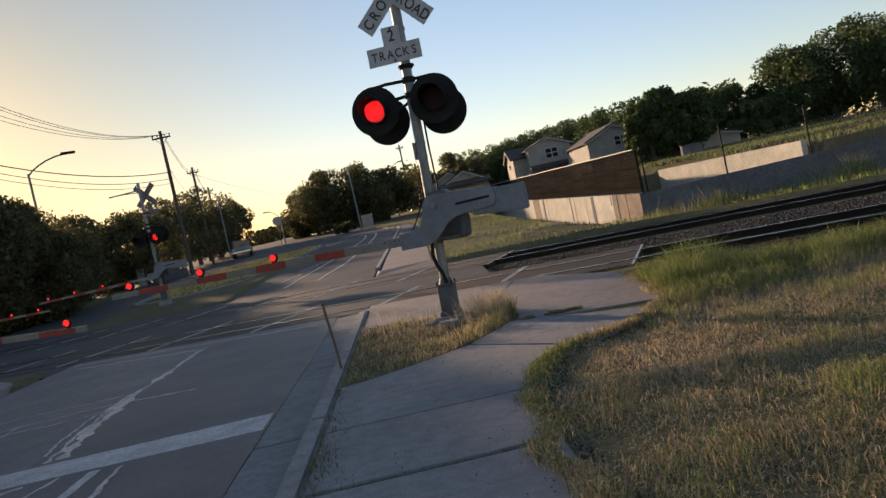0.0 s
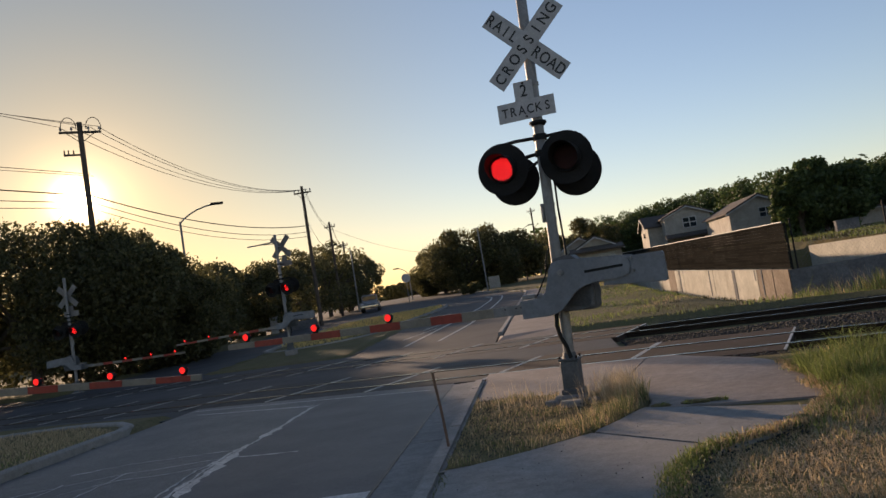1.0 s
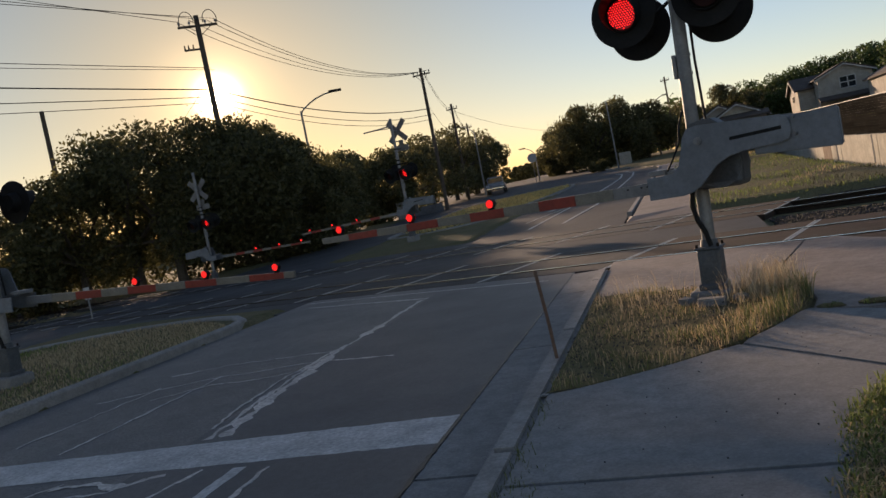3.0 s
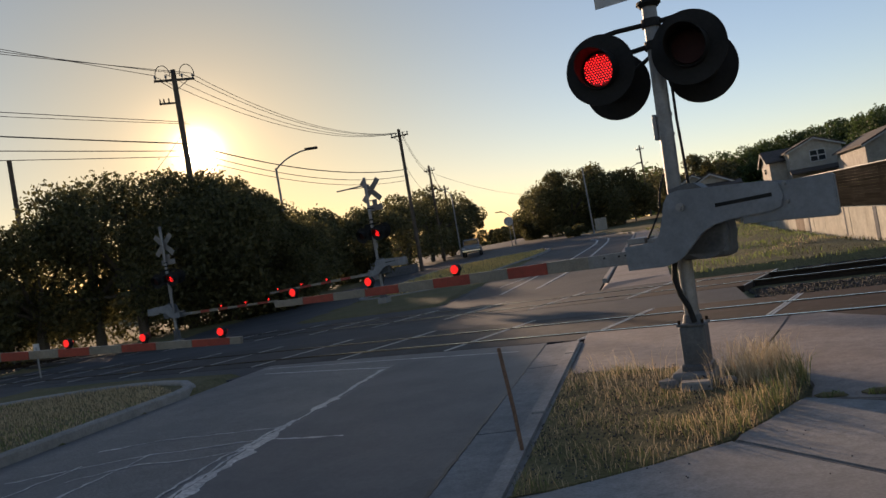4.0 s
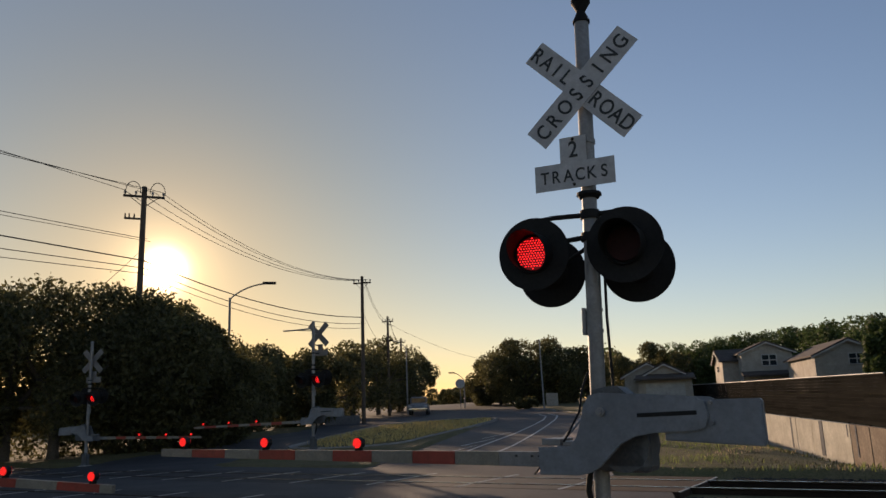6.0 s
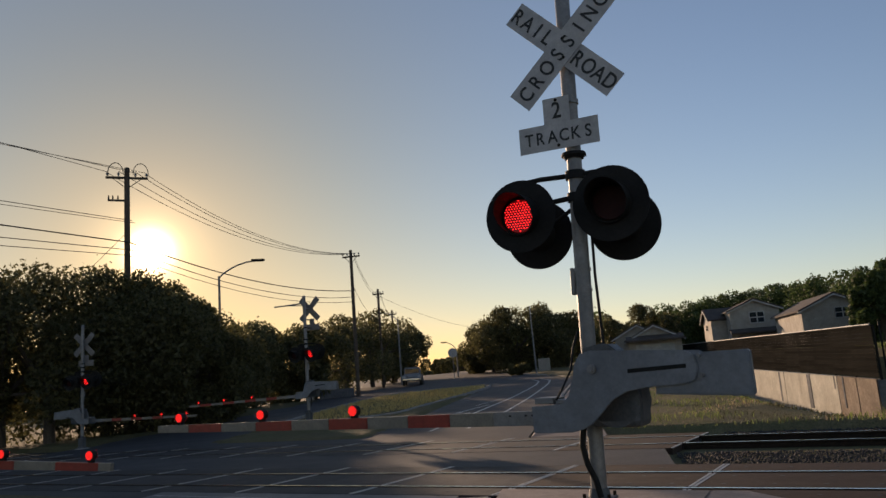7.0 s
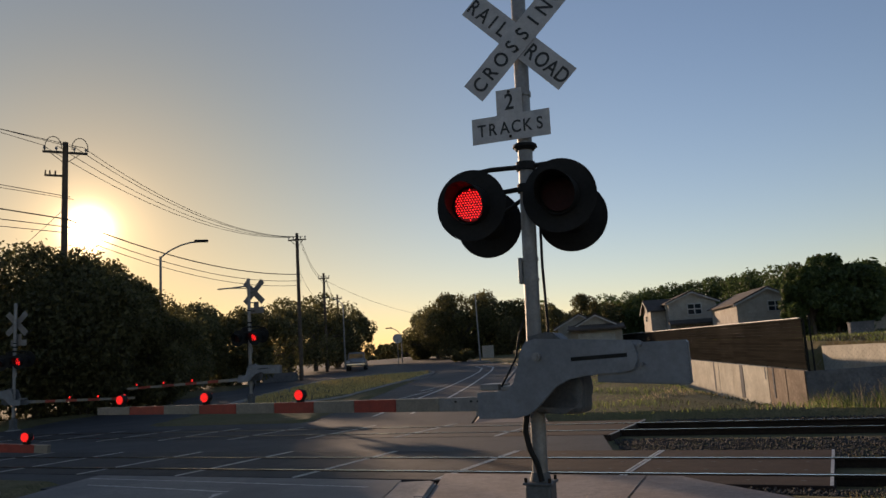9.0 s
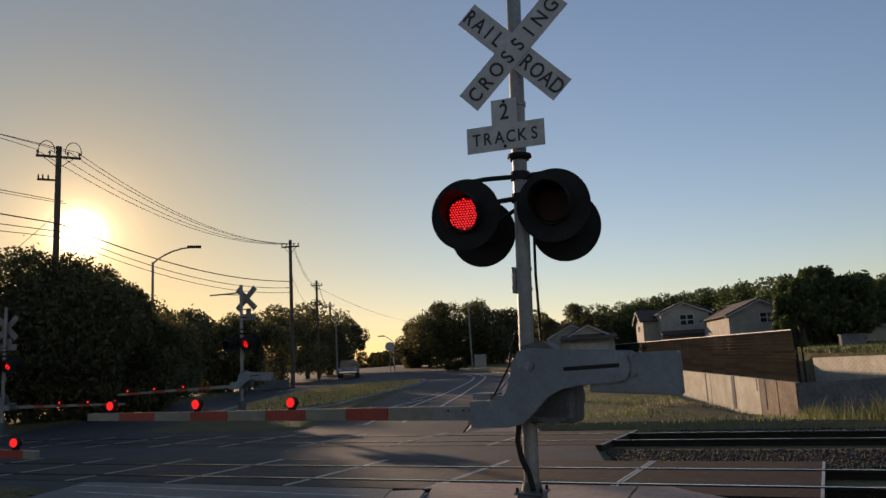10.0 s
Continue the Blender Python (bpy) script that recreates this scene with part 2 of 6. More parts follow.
def tube(bm, pts, r, seg=8):
    """A round bar through points, mitred."""
    pts = [Vector(p) for p in pts]
    rings = []
    for i, p in enumerate(pts):
        d = (pts[min(i + 1, len(pts) - 1)] - pts[max(i - 1, 0)]).normalized()
        a = d.orthogonal().normalized() if abs(d.z) > 0.9 else d.cross(Vector((0, 0, 1))).normalized()
        c = d.cross(a).normalized()
        rr = r[i] if isinstance(r, (list, tuple)) else r
        rings.append([bm.verts.new(p + (a * math.cos(k * math.tau / seg) + c * math.sin(k * math.tau / seg)) * rr) for k in range(seg)])
    for ra, rb in zip(rings, rings[1:]):
        for k in range(seg):
            bm.faces.new((ra[k], ra[(k + 1) % seg], rb[(k + 1) % seg], rb[k]))
    bm.faces.new(rings[0][::-1])
    bm.faces.new(rings[-1])
    return bm


def extruded(bm, outline, axis, lo, hi, bevel=0.0):
    """A flat outline given thickness along an axis; outline in the other two axes, in x, y, z order."""
    def place(p, t):
        q = list(p)
        q.insert(axis, t)
        return q
    a = [bm.verts.new(place(p, lo)) for p in outline]
    b = [bm.verts.new(place(p, hi)) for p in outline]
    fa, fb = bm.faces.new(a), bm.faces.new(b[::-1])
    n = len(a)
    for i in range(n):
        bm.faces.new((a[i], b[i], b[(i + 1) % n], a[(i + 1) % n]))
    bmesh.ops.recalc_face_normals(bm, faces=bm.faces[:])
    if bevel:
        bmesh.ops.bevel(bm, geom=list(set(fa.edges) | set(fb.edges)), offset=bevel, segments=2, affect="EDGES")
    return bm


def mesh_np(name, verts, faces, material, smooth=False):
    """A mesh from arrays of vertices and equal-sided faces."""
    verts = np.asarray(verts, dtype=np.float32)
    faces = np.asarray(faces, dtype=np.int32)
    k = faces.shape[1]
    me = bpy.data.meshes.new(name)
    me.vertices.add(len(verts))
    me.vertices.foreach_set("co", verts.ravel())
    me.loops.add(faces.size)
    me.loops.foreach_set("vertex_index", faces.ravel())
    me.polygons.add(len(faces))
    me.polygons.foreach_set("loop_start", np.arange(0, faces.size, k, dtype=np.int32))
    me.update(calc_edges=True)
    if smooth:
        me.polygons.foreach_set("use_smooth", np.ones(len(faces), dtype=bool))
    me.materials.append(material)
    return new(name, me)


# ---- plan: rails run along x; the road runs along v, u to its right ----
RX, RY = 0.931, 0.365
# the far road's bend to the left: how far along, and by how much
BEND_V = [56, 59, 62, 66, 70, 77, 90, 107, 121, 140]
BEND_U = [0, -0.25, -0.9, -1.9, -3.1, -5.0, -7.6, -11.0, -16.5, -25]


def uv(u, v):
    return (RX * u - RY * v, RY * u + RX * v)


def to_uv(x, y):
    return RX * x + RY * y, -RY * x + RX * y


def land(x, y):
    """Height of the land: level to the tracks, then rising, with a swale on the far side right of the road."""
    u = RX * x + RY * y
    z = 0.03 * np.clip(y - 20, 0, 95)
    s = np.clip((u - 7.5) / 4.5, 0, 1)
    k = s * s * (3 - 2 * s) * np.clip((y - 20) / 7, 0, 1) * np.clip((95 - y) / 15, 0, 1)
    low = z - (z + 1.1 + 0.5 * np.clip((44 - y) / 12, 0, 1)) * k
    back = np.where(x < 2.15 + (49.5 - y) * 0.393, np.where(y < 49.5, -0.7, 0.5 + 0.025 * (np.minimum(y, 120) - 32)), 1.0 + 0.02 * (np.minimum(y, 120) - 33))
    return np.where((u > 13.6 + 0.1 * np.clip(y - 44, 0, 40)) & (y > 32.75), back, low)


def soil_z(x, y):
    """Top of the soil off the pavements."""
    return land(x, y) + 0.082 + 0.011 * np.sin(x * 0.9 + 0.3) * np.sin(y * 0.7 + 1.0)


def zl(x, y):
    return float(land(np.float64(x), np.float64(y)))

# ---- ground ----
def axis_steps(lo, fine_lo, fine_hi, hi, fine, grow=1.25):
    mid = list(np.arange(fine_lo, fine_hi, fine))
    out, s, p = [], fine, fine_hi
    while p < hi:
        out.append(p)
        s *= grow
        p += s
    out.append(hi)
    left, s, p = [], fine, fine_lo - fine
    while p > lo:
        left.append(p)
        s *= grow
        p -= s
    left.append(lo)
    return np.array(left[::-1] + mid + out)


def paved(x, y):
    """True where the ground lies under roads and the crossing."""
    u, v = RX * x + RY * y, -RY * x + RX * y
    near = (u > -4.85) & (u < 1.55) & (y < 11)
    opp = (u > -18.5) & (u < -12.1) & (y < 11)
    cross = (y > 10.4) & (y < 19.4) & (x < -1.0) & (x > -24)
    bend = np.interp(v, BEND_V, BEND_U)
    far = (u > -3.9 + bend) & (u < 2.4 + bend) & (y >= 19) | (u > -24 + bend) & (u < 0 + bend) & (v > 57.2)
    far_opp = (u > -17.5) & (u < -10.3) & (y >= 19)
    track = (y > 9.6) & (y < 20.0)
    return near | opp | cross | far | far_opp | track


def build_ground():
    xs = axis_steps(-3500, -16, 9, 3500, 0.3, 1.12)
    ys = axis_steps(-1500, -4, 46, 4500, 0.3, 1.12)
    gx, gy = np.meshgrid(xs, ys, indexing="ij")
    z = soil_z(gx, gy)
    z = np.where(paved(gx, gy), land(gx, gy) - 0.12, z)
    n, m = gx.shape
    idx = np.arange(n * m).reshape(n, m)
    f = np.stack([idx[:-1, :-1], idx[1:, :-1], idx[1:, 1:], idx[:-1, 1:]], -1).reshape(-1, 4)
    return mesh_np("ground", np.stack([gx, gy, z], -1).reshape(-1, 3), f, SOIL, True)


tagged(build_ground(), "dry grassy ground with bare soil and thatch", "ground", kind="structure")


def ribbon(name, rows, material, label, category, z=0.0, thick=0.1, kind="structure"):
    """A slab between left and right edges; rows of ((xl, yl), (xr, yr)), following the land."""
    bm = bmesh.new()
    tops, bots = [], []
    for (a, b) in rows:
        tops.append([bm.verts.new((p[0], p[1], zl(*p) + z)) for p in (a, b)])
        bots.append([bm.verts.new((p[0], p[1], zl(*p) + z - thick)) for p in (a, b)])
    for i in range(len(rows) - 1):
        bm.faces.new((tops[i][0], tops[i][1], tops[i + 1][1], tops[i + 1][0]))
        bm.faces.new((bots[i][1], tops[i][1], tops[i + 1][1], bots[i + 1][1])[::-1])
        bm.faces.new((tops[i][0], bots[i][0], bots[i + 1][0], tops[i + 1][0])[::-1])
    bm.faces.new((tops[0][0], bots[0][0], bots[0][1], tops[0][1]))
    bm.faces.new((tops[-1][1], bots[-1][1], bots[-1][0], tops[-1][0]))
    bmesh.ops.recalc_face_normals(bm, faces=bm.faces[:])
    ob = bm_object(name, bm, material)
    return tagged(ob, label, category, kind=kind)


def v_at(u, y):
    """How far along the road the line u meets the line y."""
    return (y - RY * u) / RX


# the track zone: rails at these y
TRACKS = ((11.32, 12.755, 10.60, 13.63, 2.34, -26.0), (16.80, 18.235, 15.98, 19.03, -1.55, -30.0))


def road_rows(u0, u1, v_lo, y_hi, n=10):
    return [(uv(u0, v_lo + (v_at(u0, y_hi) - v_lo) * i / n), uv(u1, v_lo + (v_at(u1, y_hi) - v_lo) * i / n)) for i in range(n + 1)]


def far_edge(v):
    """The right edge of the far road, flaring a little up the slope."""
    return 1.35 + 0.03 * min(max(v - 22.0, 0.0), 35.0)


def far_line(u, v):
    """The far road bends to the left past v = 58."""
    return uv(u + float(np.interp(v, BEND_V, BEND_U)), v)


ribbon("road", road_rows(-4.75, 1.005, -30, 10.57), ASPHALT_WORN, "worn coarse asphalt carriageway with pale sealed cracks", "road")
ribbon("road", road_rows(-18.4, -12.2, -30, 10.57), ASPHALT, "worn grey asphalt carriageway beyond the median", "road")
ribbon("road", [((-26, 13.66), (-26, 15.95))[::-1], ((-0.9, 13.66), (-1.7, 15.95))[::-1]], ASPHALT, "asphalt strip between the two railway tracks", "road")
ribbon("road", [(uv(-18.4, v_at(-18.4, 10.57)), uv(-4.75, v_at(-4.75, 10.57))), (uv(-18.4, v_at(-18.4, 10.57) - 1.4), uv(-4.75, v_at(-4.75, 10.57) - 1.4))][::-1], ASPHALT, "asphalt apron joining both carriageways at the crossing", "road", z=-0.004)
FAR_V = [24, 28, 32, 38, 45, 52, 56, 59, 62, 66, 70, 77, 83, 90, 98, 107, 114, 121, 130, 139]


def far_rows(u0, u1):
    rows = [(uv(u0, v_at(u0, 19.06)), uv(u1, v_at(u1, 19.06)))]
    for v in FAR_V:
        rows.append((far_line(u0, v + 1), far_line(far_edge(v + 1) if u1 > 0 else u1, v + 1)))
    return rows


ribbon("road", far_rows(-3.8, 1.35), ASPHALT, "asphalt carriageway climbing away beyond the tracks", "road")
ribbon("road", [(far_line(-24.0, v), far_line(-3.8, v)) for v in (57.2, 60, 64, 70, 77, 90, 107, 121, 139)], ASPHALT, "open asphalt junction beyond the far median", "road", z=-0.006)
ribbon("road", far_rows(-17.4, -10.4)[:8], ASPHALT, "grey asphalt carriageway beyond the far median", "road")
ribbon("road", [(uv(-10.4, v_at(-10.4, 19.06)), uv(-3.8, v_at(-3.8, 19.06))), (uv(-10.4, 31), uv(-3.8, 31))], ASPHALT, "asphalt apron at the far side of the crossing", "road", z=-0.004)

ribbon("road_patch", [(uv(-1.30 + 0.03 * math.sin(v * 1.7), v), uv(0.985, v)) for v in (-28, -20, -12, -6, -3, 0, 1, 2, 3, 4, 5, 6, 7, 8, 9, 10)] + [(uv(-1.42, v_at(-1.42, 10.5)), uv(0.985, v_at(0.985, 10.5)))], ASPHALT_PATCH, "smooth dark asphalt patch along the outer lane", "road", z=0.004, thick=0.05)

# ---- kerbs, gutter, sidewalk ----
def slab(name, outline, z0, z1, material, label, category, parent=None, bevel=0.012):
    bm = bmesh.new()
    extruded(bm, outline, 2, z0, z1, bevel)
    ob = bm_object(name, bm, material)
    if parent:
        ob.parent = parent
        return ob
    return tagged(ob, label, category, kind="structure")


gutter_end = 10.75
for v0, v1 in [(-15.2, -12.2), (-12.2, -9.2), (-9.2, -6.2), (-6.2, -3.2), (-3.2, -0.2), (-0.2, 2.8), (2.8, 5.8), (5.8, 8.8), (8.8, gutter_end)]:
    slab("gutter", [uv(1.005, v0 + 0.006), uv(1.46, v0 + 0.006), uv(1.46, v1 - 0.006), uv(1.005, v1 - 0.006)], -0.1, 0.006, CONCRETE, "pale concrete gutter pan along the road edge", "gutter")
    slab("kerb", [uv(1.46, v0 + 0.006), uv(1.63, v0 + 0.006), uv(1.63, min(v1, 9.85) - 0.006), uv(1.46, min(v1, 9.85) - 0.006)], -0.1, 0.13, KERB, "worn concrete kerb beside the sidewalk", "kerb", bevel=0.03)
SIDEWALK = [
    [(1.64, -15.0), (3.12, -15.0), (3.12, -12.1), (1.64, -12.1)],
    [(1.64, -12.08), (3.12, -12.08), (3.12, -9.1), (1.64, -9.1)],
    [(1.64, -9.08), (3.12, -9.08), (3.12, -6.1), (1.64, -6.1)],
    [(1.64, -6.08), (3.12, -6.08), (3.12, -3.1), (1.64, -3.1)],
    [(1.64, -3.08), (3.12, -3.08), (3.12, -0.2), (1.64, -0.2)],
    [(1.64, -0.18), (3.10, -0.18), (3.10, 1.05), (1.64, 1.05)],
    [(1.64, 1.10), (3.12, 1.10), (3.13, 2.28), (1.64, 2.31)],
]
for s in SIDEWALK:
    slab("sidewalk", [uv(*p) for p in s], -0.02, 0.125, CONCRETE, "worn grey concrete sidewalk slab", "sidewalk")
WALK_EDGE = [(2.06, 3.89), (2.10, 4.15), (2.21, 4.42), (2.38, 4.66), (2.57, 4.9), (2.74, 5.15), (2.87, 5.45), (2.95, 5.8), (2.95, 6.3), (2.88, 6.9), (2.79, 7.4), (2.66, 7.85), (2.5, 8.3), (2.38, 8.7), (2.2, 9.1), (1.95, 9.45), (1.5, 9.85), (1.05, 10.25), (0.75, 10.56)]
ISLAND = [(0.10, 4.10), (0.30, 4.26), (0.53, 4.52), (0.75, 4.80), (0.93, 5.08), (1.06, 5.38), (1.15, 5.7), (1.24, 6.2), (1.22, 6.7), (1.08, 7.15), (0.80, 7.42), (0.4, 7.5), (-0.2, 7.56), (-0.8, 7.62)]
slab("sidewalk", [uv(1.64, 2.33), uv(3.13, 2.30)] + WALK_EDGE[:3] + [(2.28, 4.49), (1.05, 5.24)] + ISLAND[4::-1] + [uv(1.64, 3.83)], -0.02, 0.123, CONCRETE, "worn concrete sidewalk slab beside the weedy island", "sidewalk")
slab("sidewalk", [(1.06, 5.265), (2.30, 4.515)] + WALK_EDGE[3:8] + [(1.28, 6.28)] + ISLAND[7:4:-1], -0.02, 0.121, CONCRETE, "worn concrete sidewalk slab widening towards the tracks", "sidewalk")
slab("sidewalk", WALK_EDGE[8:] + [(0.35, 10.56), (0.62, 7.52)] + [(1.10, 7.17), (1.25, 6.7), (1.30, 6.31)], -0.02, 0.10, CONCRETE_RUST, "rust-stained concrete sidewalk slab meeting the rail crossing", "sidewalk")
slab("sidewalk", [uv(1.64, 7.42), (-0.2, 7.58), (0.4, 7.52), (0.615, 7.515), (0.345, 10.56), uv(1.64, v_at(1.64, 10.56))], -0.02, 0.10, CONCRETE_RUST, "rust-stained concrete sidewalk slab beside the kerb end", "sidewalk")
slab("island", [(x, y) for x, y in ISLAND] + [uv(1.64, 7.4), uv(1.64, 3.85)], -0.02, 0.125, SOIL, "bare weedy soil island round the signal base", "island")

# ---- rail crossing ----
def rail_mesh(x0, x1):
    """Rail along x, head top at z = 0."""
    prof = [(-0.07, -0.18), (0.07, -0.18), (0.07, -0.165), (0.012, -0.145), (0.01, -0.045), (0.036, -0.035), (0.036, -0.006), (0.028, 0.0), (-0.028, 0.0), (-0.036, -0.006), (-0.036, -0.035), (-0.01, -0.045), (-0.012, -0.145), (-0.07, -0.165)]
    bm = bmesh.new()
    a = [bm.verts.new((x0, y, z)) for y, z in prof]
    b = [bm.verts.new((x1, y, z)) for y, z in prof]
    for i in range(len(prof)):
        f = bm.faces.new((a[i], a[(i + 1) % len(prof)], b[(i + 1) % len(prof)], b[i]))
        f.material_index = 1 if prof[i][1] > -0.001 and prof[(i + 1) % len(prof)][1] > -0.001 else 0
    bm.faces.new(a[::-1])
    bm.faces.new(b)
    bmesh.ops.recalc_face_normals(bm, faces=bm.faces[:])
    return bm


PW = 2.44
for r0, r1, p0, p1, xr, xl in TRACKS:
    track = empty("railway_track", pose(0, 0, 0), "railway track with polished rails on dark timber ties", "railway track", "parallel tracks")
    for y in (r0, r1):
        rail = part("rail", rail_mesh(-150, 120), [RAIL_SIDE, RAIL_TOP], track, "rusty steel rail with a polished top")
        rail.location = (0, y, 0.012)
    for y0, y1, nm in ((p0, r0 - 0.10, "field"), (r0 + 0.105, r1 - 0.105, "gauge"), (r1 + 0.10, p1, "field")):
        bm = bmesh.new()
        box(bm, (-PW / 2 + 0.012, y0, -0.16), (PW / 2 - 0.012, y1, 0.004), 0.012)
        first = road_panel = None
        x = xr - PW / 2
        while x > xl:
            if first is None:
                first = part("panel", bm, PANEL, track, "brown stained concrete crossing panel")
                edges = []
                for s in (-1, 1):
                    bm2 = bmesh.new()
                    box(bm2, (s * (PW / 2 - 0.03) - 0.018, y0 + 0.01, -0.01), (s * (PW / 2 - 0.03) + 0.018, y1 - 0.01, 0.008))
                    edges.append(part("edge_angle", bm2, STEEL_EDGE, first, "worn pale steel edging"))
                bm3 = bmesh.new()
                rod(bm3, (0, 0, -0.02), (0, 0, 0.0065), 0.034, 0.03, 8)
                plugs = []
                for px in (-0.72, -0.22, 0.26, 0.74):
                    for py in ((0.22, 0.78) if nm == "gauge" else (0.5,)):
                        plug = part("lifting_plug", bm3 if not plugs else bmesh.new(), RUBBER, first, "black plug in a lifting hole")
                        if plugs:
                            plug.data = plugs[0].data
                        plug.location = (px * PW / 2, y0 + (y1 - y0) * py, 0)
                        plugs.append(plug)
                edges = edges + plugs
                first.location.x = x
            else:
                o = first.copy()
                if x < -2.2:
                    if road_panel is None:
                        road_panel = first.data.copy()
                        road_panel.materials[0] = PANEL_ROAD
                    o.data = road_panel
                scene.collection.objects.link(o)
                for edge in edges:
                    e = edge.copy()
                    scene.collection.objects.link(e)
                    e.parent = o
                o.location.x = x
            x -= PW
    bm = bmesh.new()
    for y in (r0, r1):
        for s in (-1, 1):
            yc = y + s * 0.068
            box(bm, (xl - 1.2, yc - 0.03, -0.16), (xr, yc + 0.03, -0.05))
    part("flangeway_filler", bm, RUBBER, track)
    for x0, x1 in ((xr + 0.02, 120), (-150, xl - 1.2)):
        bm = bmesh.new()
        # near bed widened: its black also paints the shade beside the rail
        box(bm, (x0, r0 - (1.9 if r0 < 12 and x0 > 0 else 0.75), -0.6), (x1, r1 + 0.75, -0.26))
        part("track_bed", bm, TRACK_BED, track, "oily ballast bed with rail shade put into its black")
    ties = bmesh.new()
    for k in range(90):
        x = xr + 0.35 + k * 0.55
        box(ties, (x - 0.11, (r0 + r1) / 2 - 1.3, -0.33), (x + 0.11, (r0 + r1) / 2 + 1.3, -0.155))
    for k in range(60):
        x = xl - 1.5 - k * 0.55
        box(ties, (x - 0.11, (r0 + r1) / 2 - 1.3, -0.33), (x + 0.11, (r0 + r1) / 2 + 1.3, -0.155))
    tagged(part("ties", ties, TIE, track), kind="stuff")

# ---- paint and cracks on the near road ----
def strip(name, pts, widths, material, label, category, jag=0.0, z=0.0066, seed=1, kind="structure", follow=False):
    """A thin worn strip along points of the plan."""
    rng = random.Random(seed)
    fine = []
    for (a, b), (wa, wb) in zip(zip(pts, pts[1:]), zip(widths, widths[1:])):
        n = max(1, int(math.dist(a, b) / 0.07)) if jag else 1
        for i in range(n):
            k = i / n
            fine.append((a[0] + (b[0] - a[0]) * k, a[1] + (b[1] - a[1]) * k, wa + (wb - wa) * k))
    fine.append((*pts[-1], widths[-1]))
    bm = bmesh.new()
    prev = None
    for i, (x, y, w) in enumerate(fine):
        q, p = fine[min(i + 1, len(fine) - 1)], fine[max(i - 1, 0)]
        d = Vector((q[0] - p[0], q[1] - p[1], 0)).normalized()
        nrm = Vector((-d.y, d.x, 0))
        off = rng.uniform(-jag, jag)
        give = min(0.5 * w, 4 * jag)
        wl = (w + rng.uniform(-give, give)) / 2
        wr = (w + rng.uniform(-give, give)) / 2
        c = Vector((x, y, 0)) + nrm * off
        l, r = c + nrm * wl, c - nrm * wr
        row = []
        for pnt, dz in ((l, -0.003), (l - nrm * 0.002, 0), (r + nrm * 0.002, 0), (r, -0.003)):
            row.append(bm.verts.new((pnt.x, pnt.y, zl(pnt.x, pnt.y) + z + dz)))
        if prev:
            for k in range(3):
                bm.faces.new((prev[k], row[k], row[k + 1], prev[k + 1]))
        prev = row
    bmesh.ops.recalc_face_normals(bm, faces=bm.faces[:])
    return tagged(bm_object(name, bm, material), label, category, kind=kind)


strip("stop_line", [uv(-4.3, 3.62), uv(-1.5, 3.66), uv(0.98, 3.67)], [0.5, 0.53, 0.56], ROAD_PAINT, "worn white stop line across the lane", "road marking", jag=0.004)
strip("lane_line", [uv(-0.40, 3.3), uv(-0.42, -2.0), uv(-0.45, -12.0)], [0.1, 0.1, 0.1], ROAD_PAINT, "faded white lane line", "road marking", jag=0.003)
CRACKS = [
    ([(-1.44, 10.5), (-1.42, 9.2), (-1.38, 8.2), (-1.37, 7.2), (-1.33, 6.5), (-1.2, 5.2), (-1.02, 4.05)], 0.13),
    ([(-1.40, 7.4), (-1.46, 6.7), (-1.38, 6.0), (-1.28, 5.0), (-1.14, 4.02)], 0.07),
    ([(-0.42, 6.35), (-0.9, 6.45), (-1.3, 6.55)], 0.05),
    ([(-1.4, 6.6), (-2.0, 6.5), (-2.58, 6.48), (-3.3, 6.2), (-3.9, 5.9)], 0.035),
    ([(-1.4, 7.1), (-2.1, 7.1), (-2.92, 7.16), (-3.6, 6.9)], 0.035),
    ([(-1.42, 6.2), (-2.0, 6.05), (-2.5, 6.1), (-3.0, 5.7)], 0.03),
    ([(-2.6, 6.5), (-2.62, 5.2), (-2.65, 4.05)], 0.04),
    ([(-3.3, 6.3), (-3.4, 5.4), (-3.5, 4.4)], 0.03),
    ([(-0.71, 3.32), (-0.95, 2.6), (-1.1, 2.0), (-1.15, 0.6)], 0.05),
    ([(-1.0, 3.3), (-1.3, 3.05), (-2.1, 2.95), (-2.6, 2.5)], 0.04),
    ([(-3.3, 2.6), (-2.95, 2.72), (-2.4, 2.74), (-2.1, 2.9)], 0.09),
    ([(-1.9, 3.22), (-1.6, 3.25), (-1.26, 3.15), (-1.1, 3.22)], 0.09),
    ([(-1.36, 7.0), (-1.5, 6.0), (-1.44, 5.2), (-1.3, 4.3)], 0.04),
    ([(-0.16, 3.25), (-0.1, 2.4), (-0.04, 1.4)], 0.045),
    ([(-1.9, 3.3), (-2.3, 2.6), (-2.5, 1.4), (-2.6, 0.2)], 0.045),
]
for i, (pts, w) in enumerate(CRACKS):
    rw = random.Random(60 + i)
    many = [(a[0] + (c[0] - a[0]) * k / 5 + rw.uniform(-0.02, 0.02), a[1] + (c[1] - a[1]) * k / 5) for a, c in zip(pts, pts[1:]) for k in range(5)] + [pts[-1]]
    strip("crack_seal", [uv(*p) for p in many], [w * rw.choice((0.3, 0.55, 0.8, 1.15)) for p in many], CRACK_SEAL, "pale sealant over a crack in the asphalt", "crack seal", jag=0.018, z=0.0064 + 0.0002 * i, seed=10 + i)
